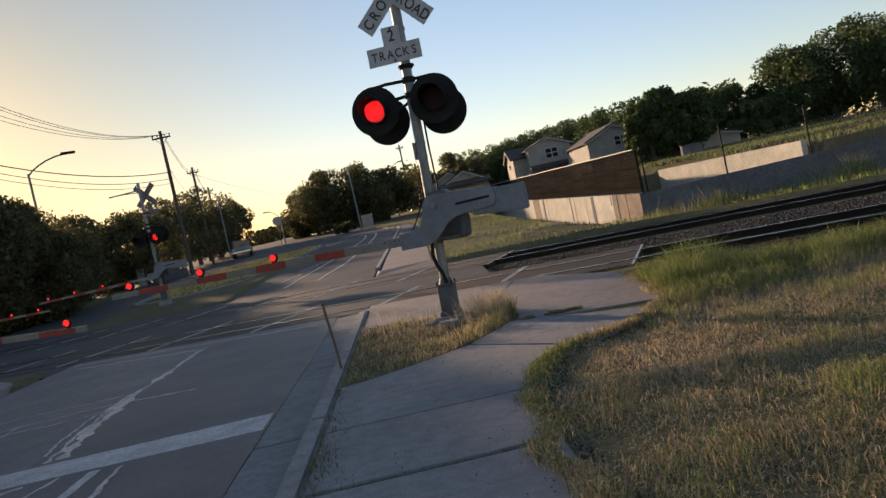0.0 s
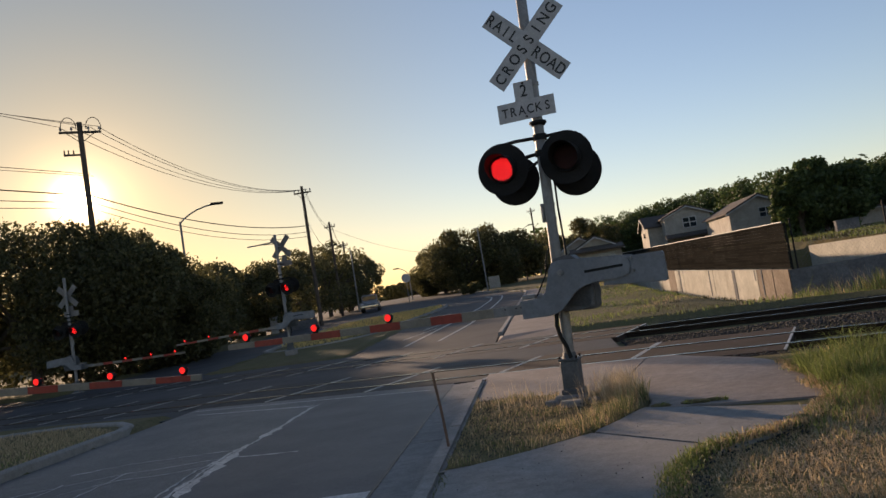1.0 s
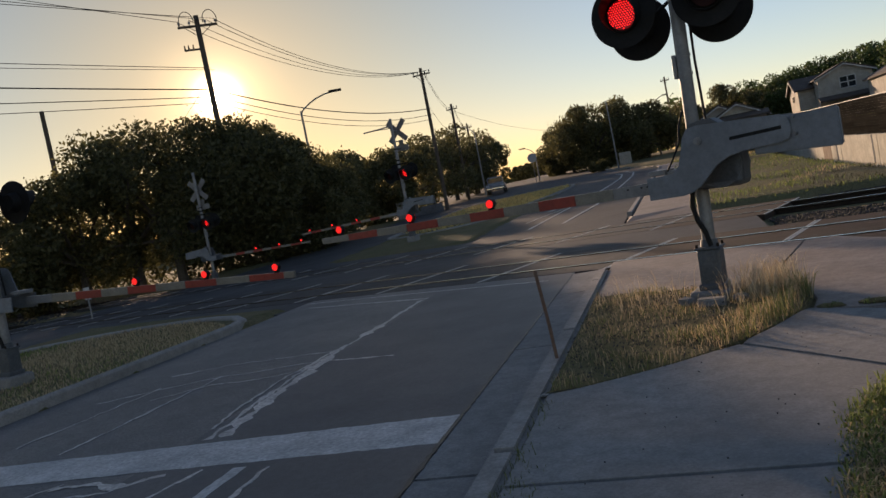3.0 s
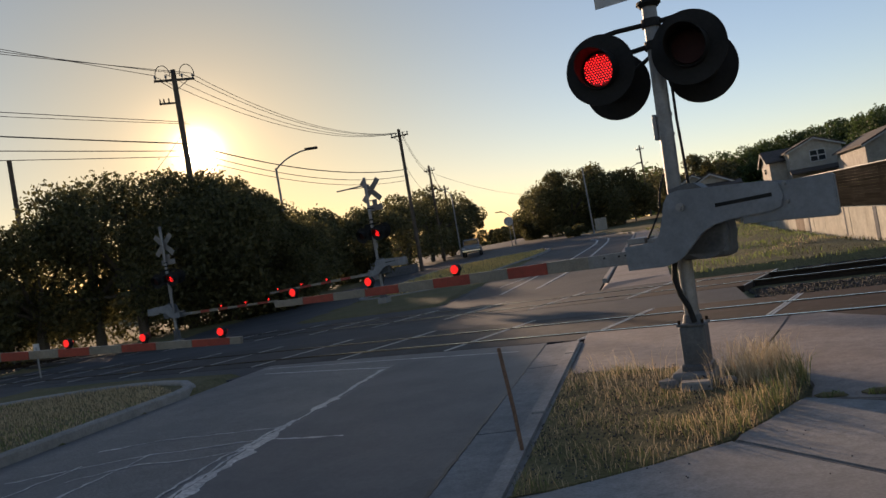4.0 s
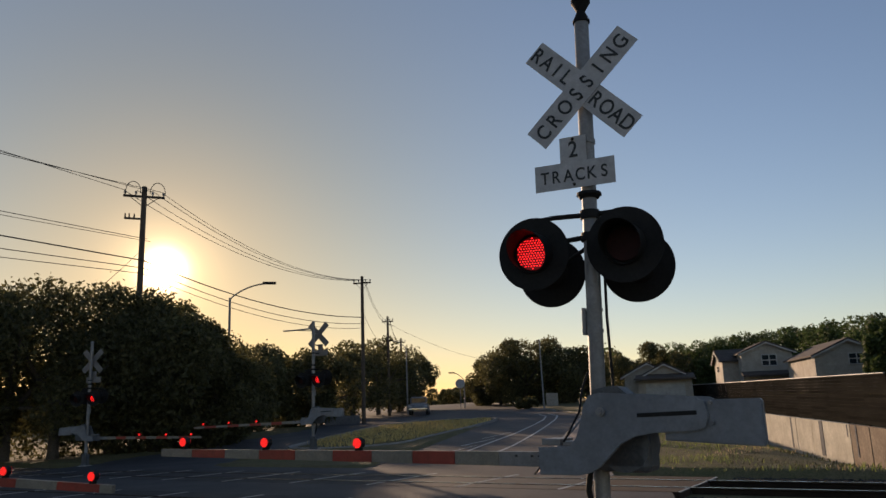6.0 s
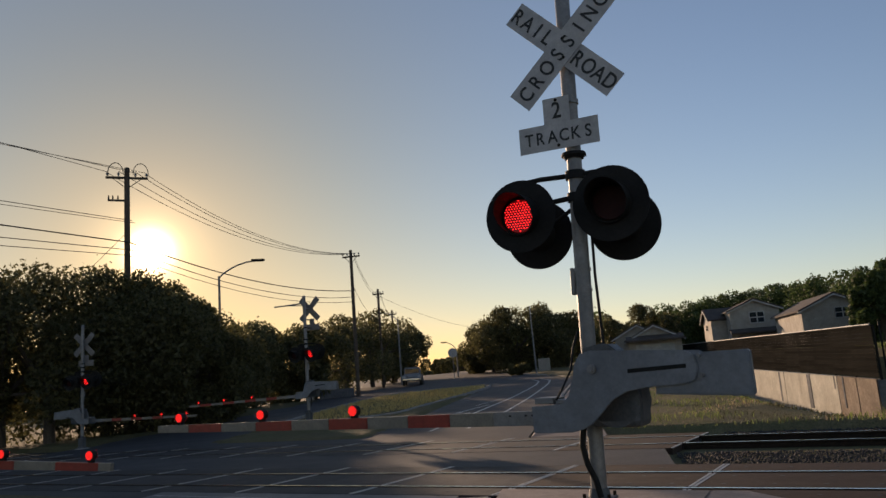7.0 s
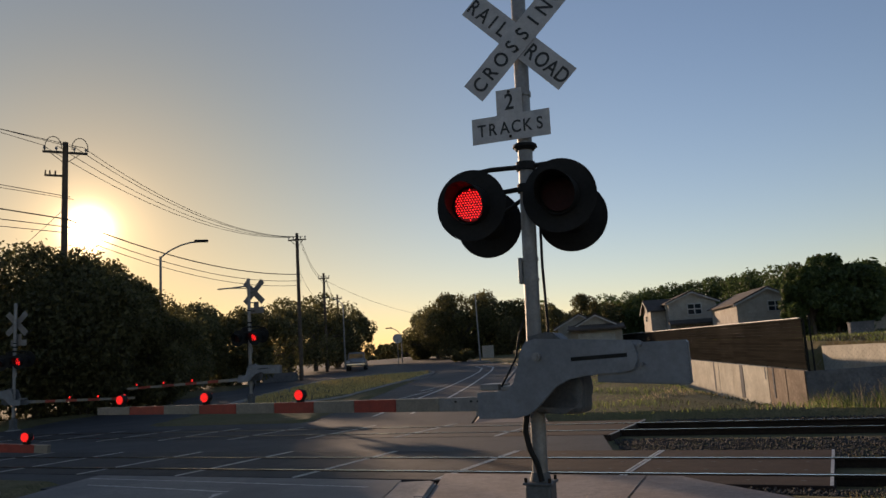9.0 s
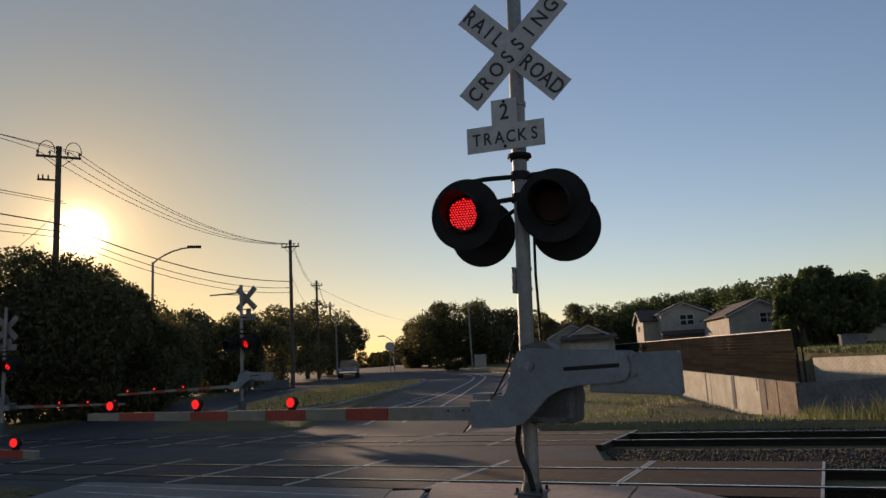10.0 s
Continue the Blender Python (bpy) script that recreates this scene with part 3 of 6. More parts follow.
strip("crack_seal", [(-5.15, 9.38), (-6.6, 9.5), (-8.3, 9.62)], [0.05, 0.045, 0.04], CRACK_SEAL, "pale sealant line beside the crossing", "crack seal", jag=0.006, seed=31)
strip("crack_seal", [(-3.2, 9.95), (-6.0, 10.1), (-9.0, 10.2)], [0.03, 0.03, 0.03], CRACK_SEAL, "pale sealant line beside the crossing", "crack seal", jag=0.006, seed=32)
strip("edge_joint", [uv(1.0, v) for v in (-8, -2, 4, 10.7)], [0.03] * 4, TAR, "dark tar joint between asphalt and gutter", "joint", jag=0.006, z=0.011, seed=33)
strip("lane_line", [far_line(u, v) for u, v in ((-2.0, 24), (-1.5, 30), (-0.8, 38), (-0.4, 46), (-0.2, 52), (-0.2, 58), (-0.2, 62))], [0.12] * 7, ROAD_PAINT, "white lane line curving away", "road marking", jag=0.004, z=0.012, seed=40)
strip("lane_line", [far_line(u, v) for u, v in ((-0.8, 24), (-0.15, 30), (0.2, 37), (0.45, 45), (0.6, 52), (0.65, 58), (0.65, 63))], [0.12] * 7, ROAD_PAINT, "white lane line curving away", "road marking", jag=0.004, z=0.012, seed=41)
for k, v in enumerate((27, 31, 35)):
    strip("crack_seal", [far_line(-2.6 + 0.3 * k, v), far_line(-1.7 + 0.3 * k, v + 4)], [0.08, 0.06], CRACK_SEAL, "pale sealant over a crack in the asphalt", "crack seal", jag=0.03, z=0.012, seed=50 + k)

# ---- medians and far kerbs ----
def kerb_run(pts, label, w=0.16, hgt=0.14):
    bm = bmesh.new()
    prev = None
    for i, p in enumerate(pts):
        q, o = pts[min(i + 1, len(pts) - 1)], pts[max(i - 1, 0)]
        d = Vector((q[0] - o[0], q[1] - o[1], 0)).normalized()
        n = Vector((-d.y, d.x, 0)) * w / 2
        z = zl(*p)
        row = [bm.verts.new((p[0] + n.x * k, p[1] + n.y * k, z + dz)) for k, dz in ((1, -0.1), (1, hgt - 0.03), (0.7, hgt), (-0.7, hgt), (-1, hgt - 0.03), (-1, -0.1))]
        if prev:
            for k in range(5):
                bm.faces.new((prev[k], row[k], row[k + 1], prev[k + 1]))
        else:
            bm.faces.new(row)
        prev = row
    bm.faces.new(prev[::-1])
    bmesh.ops.recalc_face_normals(bm, faces=bm.faces[:])
    return tagged(bm_object("kerb", bm, KERB), label, "kerb", kind="structure")


def nose(u0, u1, v_end, v_tip, sign):
    """Outline of a median end between two edges, rounded."""
    mid, r = (u0 + u1) / 2, abs(u1 - u0) / 2
    return [uv(mid + r * math.cos(a), v_end + sign * (v_tip) * math.sin(a)) for a in [math.pi * k / 10 for k in range(11)]]


MED_R, MED_L = -4.83, -12.1
kerb_run([uv(MED_R, v) for v in (-30, -10, 0, 4, 8)] + nose(MED_L, MED_R, 10.2, 2.2, 1) + [uv(MED_L, v) for v in (8, 0, -30)], "worn concrete kerb round the grassy median")
kerb_run([uv(u, v) for u, v in ((-3.75, 55.5), (-3.6, 52), (-4.0, 46), (-4.5, 41), (-5.0, 36))] + nose(-10.6, -5.1, 34, 2.4, -1) + [uv(u, v) for u, v in ((-11.0, 40), (-11.4, 48), (-11.3, 53), (-10.2, 56), (-7.0, 57), (-4.2, 56.6), (-3.75, 55.5))], "concrete kerb round the far median")
kerb_run([far_line(far_edge(v) + 0.1, v) for v in (22, 28, 36, 44, 52, 56, 59)], "pale concrete kerb along the far road")
kerb_run([far_line(far_edge(v) + 0.1, v) for v in (68.5, 70, 74, 77, 83, 90, 98, 107, 114, 121, 130)], "pale concrete kerb along the bend of the far road")
ribbon("sidewalk", [(far_line(far_edge(v) + 0.25, v), far_line(far_edge(v) + 1.85, v)) for v in (20.5, 26, 34, 42, 50, 58)], CONCRETE_RUST, "far concrete sidewalk beside the road", "sidewalk", z=0.11)
bm = bmesh.new()
ramp_top = [(uv(1.42, v_at(1.42, 19.07)), 0.008), (uv(3.3, v_at(3.3, 19.07)), 0.008), (far_line(3.2, 20.52), 0.114), (far_line(1.6, 20.52), 0.114), (far_line(1.45, 21.9), 0.02)]
hi = [bm.verts.new((p[0], p[1], z + zl(*p))) for p, z in ramp_top]
lo = [bm.verts.new((p[0], p[1], -0.15)) for p, z in ramp_top]
bm.faces.new(hi)
bm.faces.new(lo[::-1])
for k in range(5):
    bm.faces.new((hi[k], lo[k], lo[(k + 1) % 5], hi[(k + 1) % 5]))
bmesh.ops.recalc_face_normals(bm, faces=bm.faces[:])
tagged(bm_object("ramp", bm, CONCRETE_RUST), "sloping concrete ramp from the crossing to the far sidewalk", "ramp", kind="structure")
ribbon("driveway", [(far_line(2.6, 61), far_line(2.6, 68)), (far_line(14, 60), far_line(14, 67))][::-1], CONCRETE, "pale driveway joining the far road", "driveway", z=0.09)


# ---- crossing signals ----
def text_bm(body, size, depth=0.002):
    c = bpy.data.curves.new("text", "FONT")
    c.body, c.size, c.align_x, c.align_y, c.extrude = body, size, "CENTER", "CENTER", depth
    c.offset = size * 0.012
    o = bpy.data.objects.new("text", c)
    scene.collection.objects.link(o)
    dg = bpy.context.evaluated_depsgraph_get()
    me = bpy.data.meshes.new_from_object(o.evaluated_get(dg))
    bm = bmesh.new()
    bm.from_mesh(me)
    bpy.data.objects.remove(o)
    bpy.data.meshes.remove(me)
    return bm


def lettering(word, size, m, parent, spread=1.0):
    """Letters one by one, spaced evenly, on a plate facing -y."""
    n = len(word)
    for i, ch in enumerate(word):
        if ch == " ":
            continue
        t = text_bm(ch, size)
        xs = [v.co.x for v in t.verts]
        ys = [v.co.y for v in t.verts]
        off = Vector(((i - (n - 1) / 2) * spread, -(min(ys) + max(ys)) / 2, 0))
        bmesh.ops.translate(t, verts=t.verts, vec=Vector((-(min(xs) + max(xs)) / 2, 0, 0)))
        bmesh.ops.scale(t, verts=t.verts, vec=Vector((0.84, 1, 1)))
        bmesh.ops.translate(t, verts=t.verts, vec=off)
        bmesh.ops.transform(t, matrix=m @ pose(0, 0, 0, 90, 0, 0), verts=t.verts)
        part("letter", t, LETTER, parent, "black letter")


def plate(name, w, hgt, m, parent, label):
    bm = bmesh.new()
    box(bm, (-w / 2, -0.0015, -hgt / 2), (w / 2, 0.0015, hgt / 2))
    bm.normal_update()
    for f in bm.faces:
        f.material_index = 0 if f.normal.y < -0.5 else 1
    bmesh.ops.transform(bm, matrix=m, verts=bm.verts)
    return part(name, bm, [WHITE_SHEET, SIGN_BACK], parent, label)


def led_lens(m, parent, lit, r=0.14):
    """A lens disc with rows of small LED domes."""
    bm = bmesh.new()
    bmesh.ops.create_cone(bm, cap_ends=True, segments=32, radius1=r, radius2=r * 0.97, depth=0.02, matrix=m @ pose(0, 0, 0, 90, 0, 0))
    lens = part("lens", bm, RED_LENS_ON if lit else RED_OFF, parent, "glowing red lens" if lit else "unlit dark red lens")
    if lit:
        bm = bmesh.new()
        s = 0.0245
        for i in range(-6, 7):
            for j in range(-7, 8):
                x, z = (i + 0.5 * (j % 2)) * s, j * s * 0.87
                if math.hypot(x, z) < r * 0.93:
                    bmesh.ops.create_icosphere(bm, subdivisions=1, radius=0.006, matrix=m @ Matrix.Translation((x, -0.013, z)))
        tagged(part("leds", bm, RED_ON, parent, "bright red light-emitting diodes"), kind="stuff")
    return lens


def flasher(x, y, z, facing, parent, lit):
    """One lamp unit: round background, hood, housing and lens. facing -1: towards -y; 1: towards +y."""
    turn = pose(x, y, z, 0, 0, 0 if facing < 0 else 180)
    bm = bmesh.new()
    bmesh.ops.create_cone(bm, cap_ends=True, segments=48, radius1=0.305, radius2=0.305, depth=0.006, matrix=turn @ pose(0, 0, 0, 90, 0, 0))
    unit = part("lamp_unit", bm, BLACK, parent, "black round lamp background with hood")
    bm = bmesh.new()
    rod(bm, turn @ Vector((0, 0.003, 0)), turn @ Vector((0, 0.11, 0)), 0.15, 0.11, 24)
    part("housing", bm, BLACK, unit, "black lamp housing")
    # hood: an open tube, longer above than below
    bm = bmesh.new()
    n, rows = 40, []
    for r in (0.168, 0.163):
        a, b = [], []
        for k in range(n):
            ang = k * math.tau / n
            c, s = math.cos(ang), math.sin(ang)
            ln = 0.05 + 0.25 * (0.5 + 0.5 * s) ** 0.8
            a.append(bm.verts.new(turn @ Vector((r * c, -0.003, r * s))))
            b.append(bm.verts.new(turn @ Vector((r * 0.97 * c, -ln, r * 0.97 * s - 0.03 * ln))))
        rows.append((a, b))
    (a0, b0), (a1, b1) = rows
    for k in range(n):
        j = (k + 1) % n
        bm.faces.new((a0[k], a0[j], b0[j], b0[k]))
        bm.faces.new((a1[j], a1[k], b1[k], b1[j]))
        bm.faces.new((b0[k], b0[j], b1[j], b1[k]))
    bmesh.ops.recalc_face_normals(bm, faces=bm.faces[:])
    part("hood", bm, BLACK, unit, "black lamp hood")
    led_lens(turn @ Matrix.Translation((0, -0.016, 0)), unit, lit)
    return unit


def crossing_signal(m, label, arm_turn=0.0, arm_len=4.6, lit=("L",), bell=True, lights=(-2.12, -3.29, -4.38), cy=-0.085, lz=2.72, cz=4.136, tz=3.384, top_z=4.9, side_arm=False):
    """A signal with its base at the origin, signs and front lamps towards -y; the gate reaches towards -x."""
    sig = empty("crossing_signal", m, label, "crossing signal", "crossing signals")
    bm = bmesh.new()
    rod(bm, (0, 0, 0.3), (0, 0, 4.79 if bell else top_z), 0.062, 0.062, 24)
    part("mast", bm, GALV, sig, "dull aluminium mast", smooth=False)
    bm = bmesh.new()
    box(bm, (-0.125, -0.125, 0.04), (0.125, 0.125, 0.12), 0.02)
    box(bm, (-0.105, -0.105, 0.10), (0.105, 0.105, 0.44), 0.02)
    box(bm, (-0.12, -0.12, 0.44), (0.12, 0.12, 0.462), 0.008)
    box(bm, (-0.07, -0.111, 0.16), (0.07, -0.104, 0.38), 0.004)
    rod(bm, (0, 0, 0.46), (0, 0, 0.53), 0.088, 0.072, 20)
    base = part("base", bm, BASE_GREY, sig, "grey cast junction base")
    bm = bmesh.new()
    box(bm, (-0.2, -0.2, -0.2), (0.2, 0.2, 0.06), 0.03)
    part("footing", bm, CONCRETE, sig, "rough concrete footing")
    for sx in (-1, 1):
        for sy in (-1, 1):
            bm = bmesh.new()
            rod(bm, (sx * 0.096, sy * 0.096, 0.46), (sx * 0.096, sy * 0.096, 0.495), 0.013, 0.013, 6)
            part("bolt", bm, RAIL_SIDE, base)
    bm = bmesh.new()
    for z0, z1, r in () if not bell else ((4.775, 4.80, 0.074), (4.965, 5.17, 0.084), (5.17, 5.185, 0.092)):
        rod(bm, (0, 0, z0), (0, 0, z1), r, r, 24)
    if bell:
        rod(bm, (0, 0, 4.80), (0, 0, 4.88), 0.07, 0.036, 24)
        rod(bm, (0, 0, 4.88), (0, 0, 4.966), 0.036, 0.082, 24)
        part("bell", bm, BLACK, sig, "dark electronic bell on the mast top")
    else:
        rod(bm, (0, 0, top_z - 0.02), (0, 0, top_z + 0.03), 0.07, 0.05, 20)
        part("cap", bm, GALV, sig, "metal mast cap")
    # crossbuck
    for ang, word, dy in ((38, "RAIL  ROAD", 0.0), (-38, "CROSSING", -0.009)):
        ang = ang * 45 / 38
        mm = pose(0.0, cy + dy, cz, 0, ang, 0)
        blade = plate("blade", 1.17, 0.229, mm, sig, "white crossbuck blade")
        lettering(word, 0.185, mm @ Matrix.Translation((0, -0.0035, 0)), blade, 0.117 if "  " in word else 0.14)
    mm = pose(-0.095, cy, tz, 0, -0.8, 0)
    tr = plate("track_sign", 0.686, 0.229, mm, sig, "white sign below the crossbuck")
    lettering("TRACKS", 0.15, mm @ Matrix.Translation((0, -0.0035, 0)), tr, 0.102)
    mm = pose(-0.098, cy, tz + 0.225, 0, -0.8, 0)
    tw = plate("number_sign", 0.229, 0.221, mm, sig, "small white number sign")
    lettering("2", 0.2, mm @ Matrix.Translation((0, -0.0035, 0)), tw, 0.1)
    for bx, bz in ((0.0, cz + 0.085), (0.0, cz - 0.085), (-0.095, tz - 0.085), (-0.098, tz + 0.31)):
        bm = bmesh.new()
        rod(bm, (bx, cy - 0.018, bz), (bx, cy, bz), 0.008, 0.008, 6)
        rod(bm, (bx, cy - 0.0125, bz), (bx, cy - 0.0105, bz), 0.014, 0.014, 12)
        part("sign_bolt", bm, RAIL_SIDE, sig, "dark bolt through the sign")
    for z in (cz + 0.024, tz + 0.296, tz - 0.024):
        bm = bmesh.new()
        for y in (0,):
            rod(bm, (0, 0, z - 0.02), (0, 0, z + 0.02), 0.072, 0.072, 20)
        box(bm, (-0.03, cy + 0.002, z - 0.018), (0.03, -0.04, z + 0.018))
        part("clamp", bm, BLACK if z < tz else GALV, sig, "bolted mast clamp")
    if side_arm:
        bm = bmesh.new()
        tube(bm, [(0.0, 0.0, cz + 0.22), (0.75, 0.05, cz + 0.2), (1.35, 0.1, cz + 0.2)], 0.028, 8)
        tube(bm, [(0.0, 0.0, cz + 0.12), (0.75, 0.05, cz + 0.19)], 0.016, 8)
        part("side_arm", bm, GALV, sig, "thin braced metal side arm")
    # lamp crossarm
    bm = bmesh.new()
    tube(bm, [(0.0, 0.0, lz + 0.325), (-0.3, -0.03, lz + 0.325), (-0.44, -0.05, lz + 0.31), (-0.46, -0.06, lz + 0.2)], 0.021, 10)
    tube(bm, [(0.0, 0.0, lz + 0.325), (0.28, -0.03, lz + 0.325), (0.38, -0.05, lz + 0.31), (0.39, -0.06, lz + 0.2)], 0.021, 10)
    rod(bm, (0, 0, lz + 0.29), (0, 0, lz + 0.36), 0.082, 0.082, 20)
    rod(bm, (0, 0, lz + 0.1), (0, 0, lz + 0.17), 0.08, 0.08, 20)
    tube(bm, [(-0.38, -0.05, lz + 0.1), (0, 0.0, lz + 0.14), (0.38, -0.05, lz + 0.1)], 0.022, 10)
    tube(bm, [(-0.34, 0.3, lz - 0.02), (0, 0.08, lz + 0.1), (0.34, 0.3, lz - 0.02)], 0.02, 10)
    part("crossarm", bm, BLACK, sig, "dark lamp crossarm")
    bm = bmesh.new()
    rod(bm, (0, 0, lz + 0.465), (0, 0, lz + 0.49), 0.08, 0.095, 20)
    rod(bm, (0, 0, lz + 0.49), (0, 0, lz + 0.515), 0.105, 0.1, 20)
    part("collar", bm, BLACK, sig, "dark crossarm collar")
    for side, x in (("L", -0.445), ("R", 0.31)):
        flasher(x, -0.17, lz + (0.015 if side == "R" else 0.005), -1, sig, side in lit)
        flasher(x, 0.31, lz - 0.085, 1, sig, (side + "b") in lit)
    # conduit, cable and terminal
    bm = bmesh.new()
    tube(bm, [(0.1, 0.0, 3.0), (0.1, 0.0, 2.2), (0.12, 0.02, 1.6), (0.12, 0.05, 1.2)], 0.012, 8)
    part("conduit", bm, BLACK, sig, "thin dark cable down the mast")
    bm = bmesh.new()
    box(bm, (-0.10, -0.03, 2.05), (-0.065, 0.03, 2.27), 0.008)
    for z in (2.08, 2.25):
        rod(bm, (0, 0, z - 0.012), (0, 0, z + 0.012), 0.069, 0.069, 20)
    part("bracket", bm, GALV, sig, "strapped metal bracket on the mast")
    # gate mechanism
    g = pose(0, 0, 0, 0, 0, arm_turn)
    bm = bmesh.new()
    box(bm, (0.02, -0.17, 1.0), (0.44, 0.12, 1.42), 0.05)
    rod(bm, (0.24, -0.17, 1.2), (0.24, 0.12, 1.2), 0.2, 0.2, 20)
    bmesh.ops.transform(bm, matrix=g, verts=bm.verts)
    bk = bmesh.new()
    extruded(bk, [(-0.02, 1.43), (0.40, 1.44), (0.31, 1.55), (0.2, 1.635), (0.14, 1.64), (-0.01, 1.61)], 1, -0.13, 0.1, 0.01)
    bmesh.ops.transform(bk, matrix=g, verts=bk.verts)
    part("mast_bracket", bk, BASE_GREY, sig, "dark sloping mast bracket")
    part("gate_motor", bm, BASE_GREY, sig, "grey gate motor housing")
    gs = g @ Matrix.Translation((-0.3, 0, 1.05)) @ pose(0, 0, 0, 0, -3, 0) @ Matrix.Translation((0.3, 0, -1.05))
    top = [(-0.42, 1.15), (-0.42, 0.945), (-0.1, 0.935), (0.0, 0.955), (0.07, 0.99), (0.16, 1.07), (0.25, 1.155), (0.36, 1.205), (0.50, 1.225), (0.80, 1.228), (0.87, 1.25), (0.90, 1.33), (0.88, 1.43), (0.82, 1.465), (0.12, 1.535), (0.03, 1.52), (-0.02, 1.45), (-0.055, 1.33), (-0.10, 1.21), (-0.16, 1.15)]
    for y0, tag in ((-0.30, "plain"), (0.13, "plain")):
        bm = bmesh.new()
        extruded(bm, [(x + 0.03, z + 0.03) for x, z in top], 1, y0, y0 + 0.022, 0.006)
        bmesh.ops.transform(bm, matrix=gs, verts=bm.verts)
        side = part("arm_support", bm, ARM_GREY, sig, "grey painted steel gate support plate")
        if y0 < 0:
            bm = bmesh.new()
            rod(bm, (0.15, y0 - 0.03, 1.425), (0.15, y0 + 0.01, 1.425), 0.034, 0.034, 20)
            rod(bm, (0.15, y0 - 0.045, 1.425), (0.15, y0 - 0.028, 1.425), 0.02, 0.02, 6)
            bmesh.ops.transform(bm, matrix=gs, verts=bm.verts)
            part("pivot_bolt", bm, GALV, side, "round pivot bolt")
            bm = bmesh.new()
            box(bm, (0.42, y0 - 0.004, 1.37), (0.85, y0 + 0.004, 1.40), 0.003)
            bmesh.ops.transform(bm, matrix=gs, verts=bm.verts)
            part("slot", bm, BLACK, side, "dark adjusting slot")
            bm = bmesh.new()
            for bx, bz in ((0.95, 1.31), (0.95, 1.45)):
                rod(bm, (bx, y0 - 0.02, bz), (bx, y0 + 0.02, bz), 0.014, 0.014, 6)
            bmesh.ops.transform(bm, matrix=gs, verts=bm.verts)
            part("bolts", bm, GALV, side)
    bm = bmesh.new()
    extruded(bm, [(0.60, 1.20), (1.26, 1.14), (1.28, 1.16), (1.285, 1.44), (1.27, 1.46), (0.62, 1.48)], 1, -0.272, -0.2, 0.01)
    bmesh.ops.transform(bm, matrix=gs, verts=bm.verts)
    part("counterweight", bm, ARM_GREY, sig, "scuffed grey steel counterweight plate")
    bm = bmesh.new()
    extruded(bm, [(0.62, 1.2), (1.22, 1.15), (1.22, 1.45), (0.62, 1.47)], 1, 0.05, 0.125, 0.01)
    bmesh.ops.transform(bm, matrix=gs, verts=bm.verts)
    part("counterweight", bm, ARM_GREY, sig, "scuffed grey steel counterweight plate")
    bm = bmesh.new()
    box(bm, (-0.38, -0.27, 1.19), (-0.22, -0.02, 1.24), 0.006)
    box(bm, (-0.2, -0.27, 1.19), (-0.12, -0.1, 1.225), 0.006)
    bmesh.ops.transform(bm, matrix=g, verts=bm.verts)
    part("arm_clamp", bm, GALV, sig, "pale metal arm clamp")
    bm = bmesh.new()
    tube(bm, [(-0.03, -0.12, 1.1), (-0.06, -0.12, 0.97), (-0.075, -0.12, 0.86), (-0.05, -0.1, 0.72), (0.0, -0.08, 0.6), (0.03, -0.075, 0.47)], 0.024, 10)
    part("power_cable", bm, BLACK, sig, "thick black cable into the base")
    bm = bmesh.new()
    tube(bm, [(-0.05, -0.1, 1.75), (-0.09, -0.14, 1.62), (-0.10, -0.2, 1.45), (-0.17, -0.25, 1.3), (-0.22, -0.25, 1.22)], 0.009, 8)
    part("arm_cable", bm, BLACK, sig, "thin cable to the gate arm")
    # gate arm
    av = g @ pose(-0.12, -0.2, 1.085, 0, -1.1, 0)
    def arm_box(x0, x1, mat, nm, lab):
        t0, t1 = 0.058 - 0.004 * -x0 / 1.0, 0.058 - 0.004 * -x1 / 1.0
        bm = bmesh.new()
        extruded(bm, [(x0, -t0), (x1, -t1), (x1, t1), (x0, t0)], 1, -0.03, 0.03, 0.004)
        bmesh.ops.transform(bm, matrix=av, verts=bm.verts)
        return part(nm, bm, mat, sig, lab)
    arm_box(-0.66, -0.2, GALV, "arm_adapter", "bare metal gate arm adapter")
    for bx in (-0.30, -0.36, -0.5):
        bm = bmesh.new()
        rod(bm, av @ Vector((bx, -0.045, 0.025)), av @ Vector((bx, 0.0, 0.025)), 0.009, 0.009, 6)
        part("bolt", bm, BLACK, sig)
    x, k = -0.66, 0
    w = 0.42
    while x > -arm_len:
        nxt = max(x - w, -arm_len)
        red = k % 2 == 1
        arm_box(nxt + 0.001, x - 0.001, RED_TAPE if red else WHITE_TAPE, "arm_section", "red reflective gate arm section" if red else "dull white gate arm section")
        x, k = nxt, k + 1
        w = min(0.5, w + 0.012)
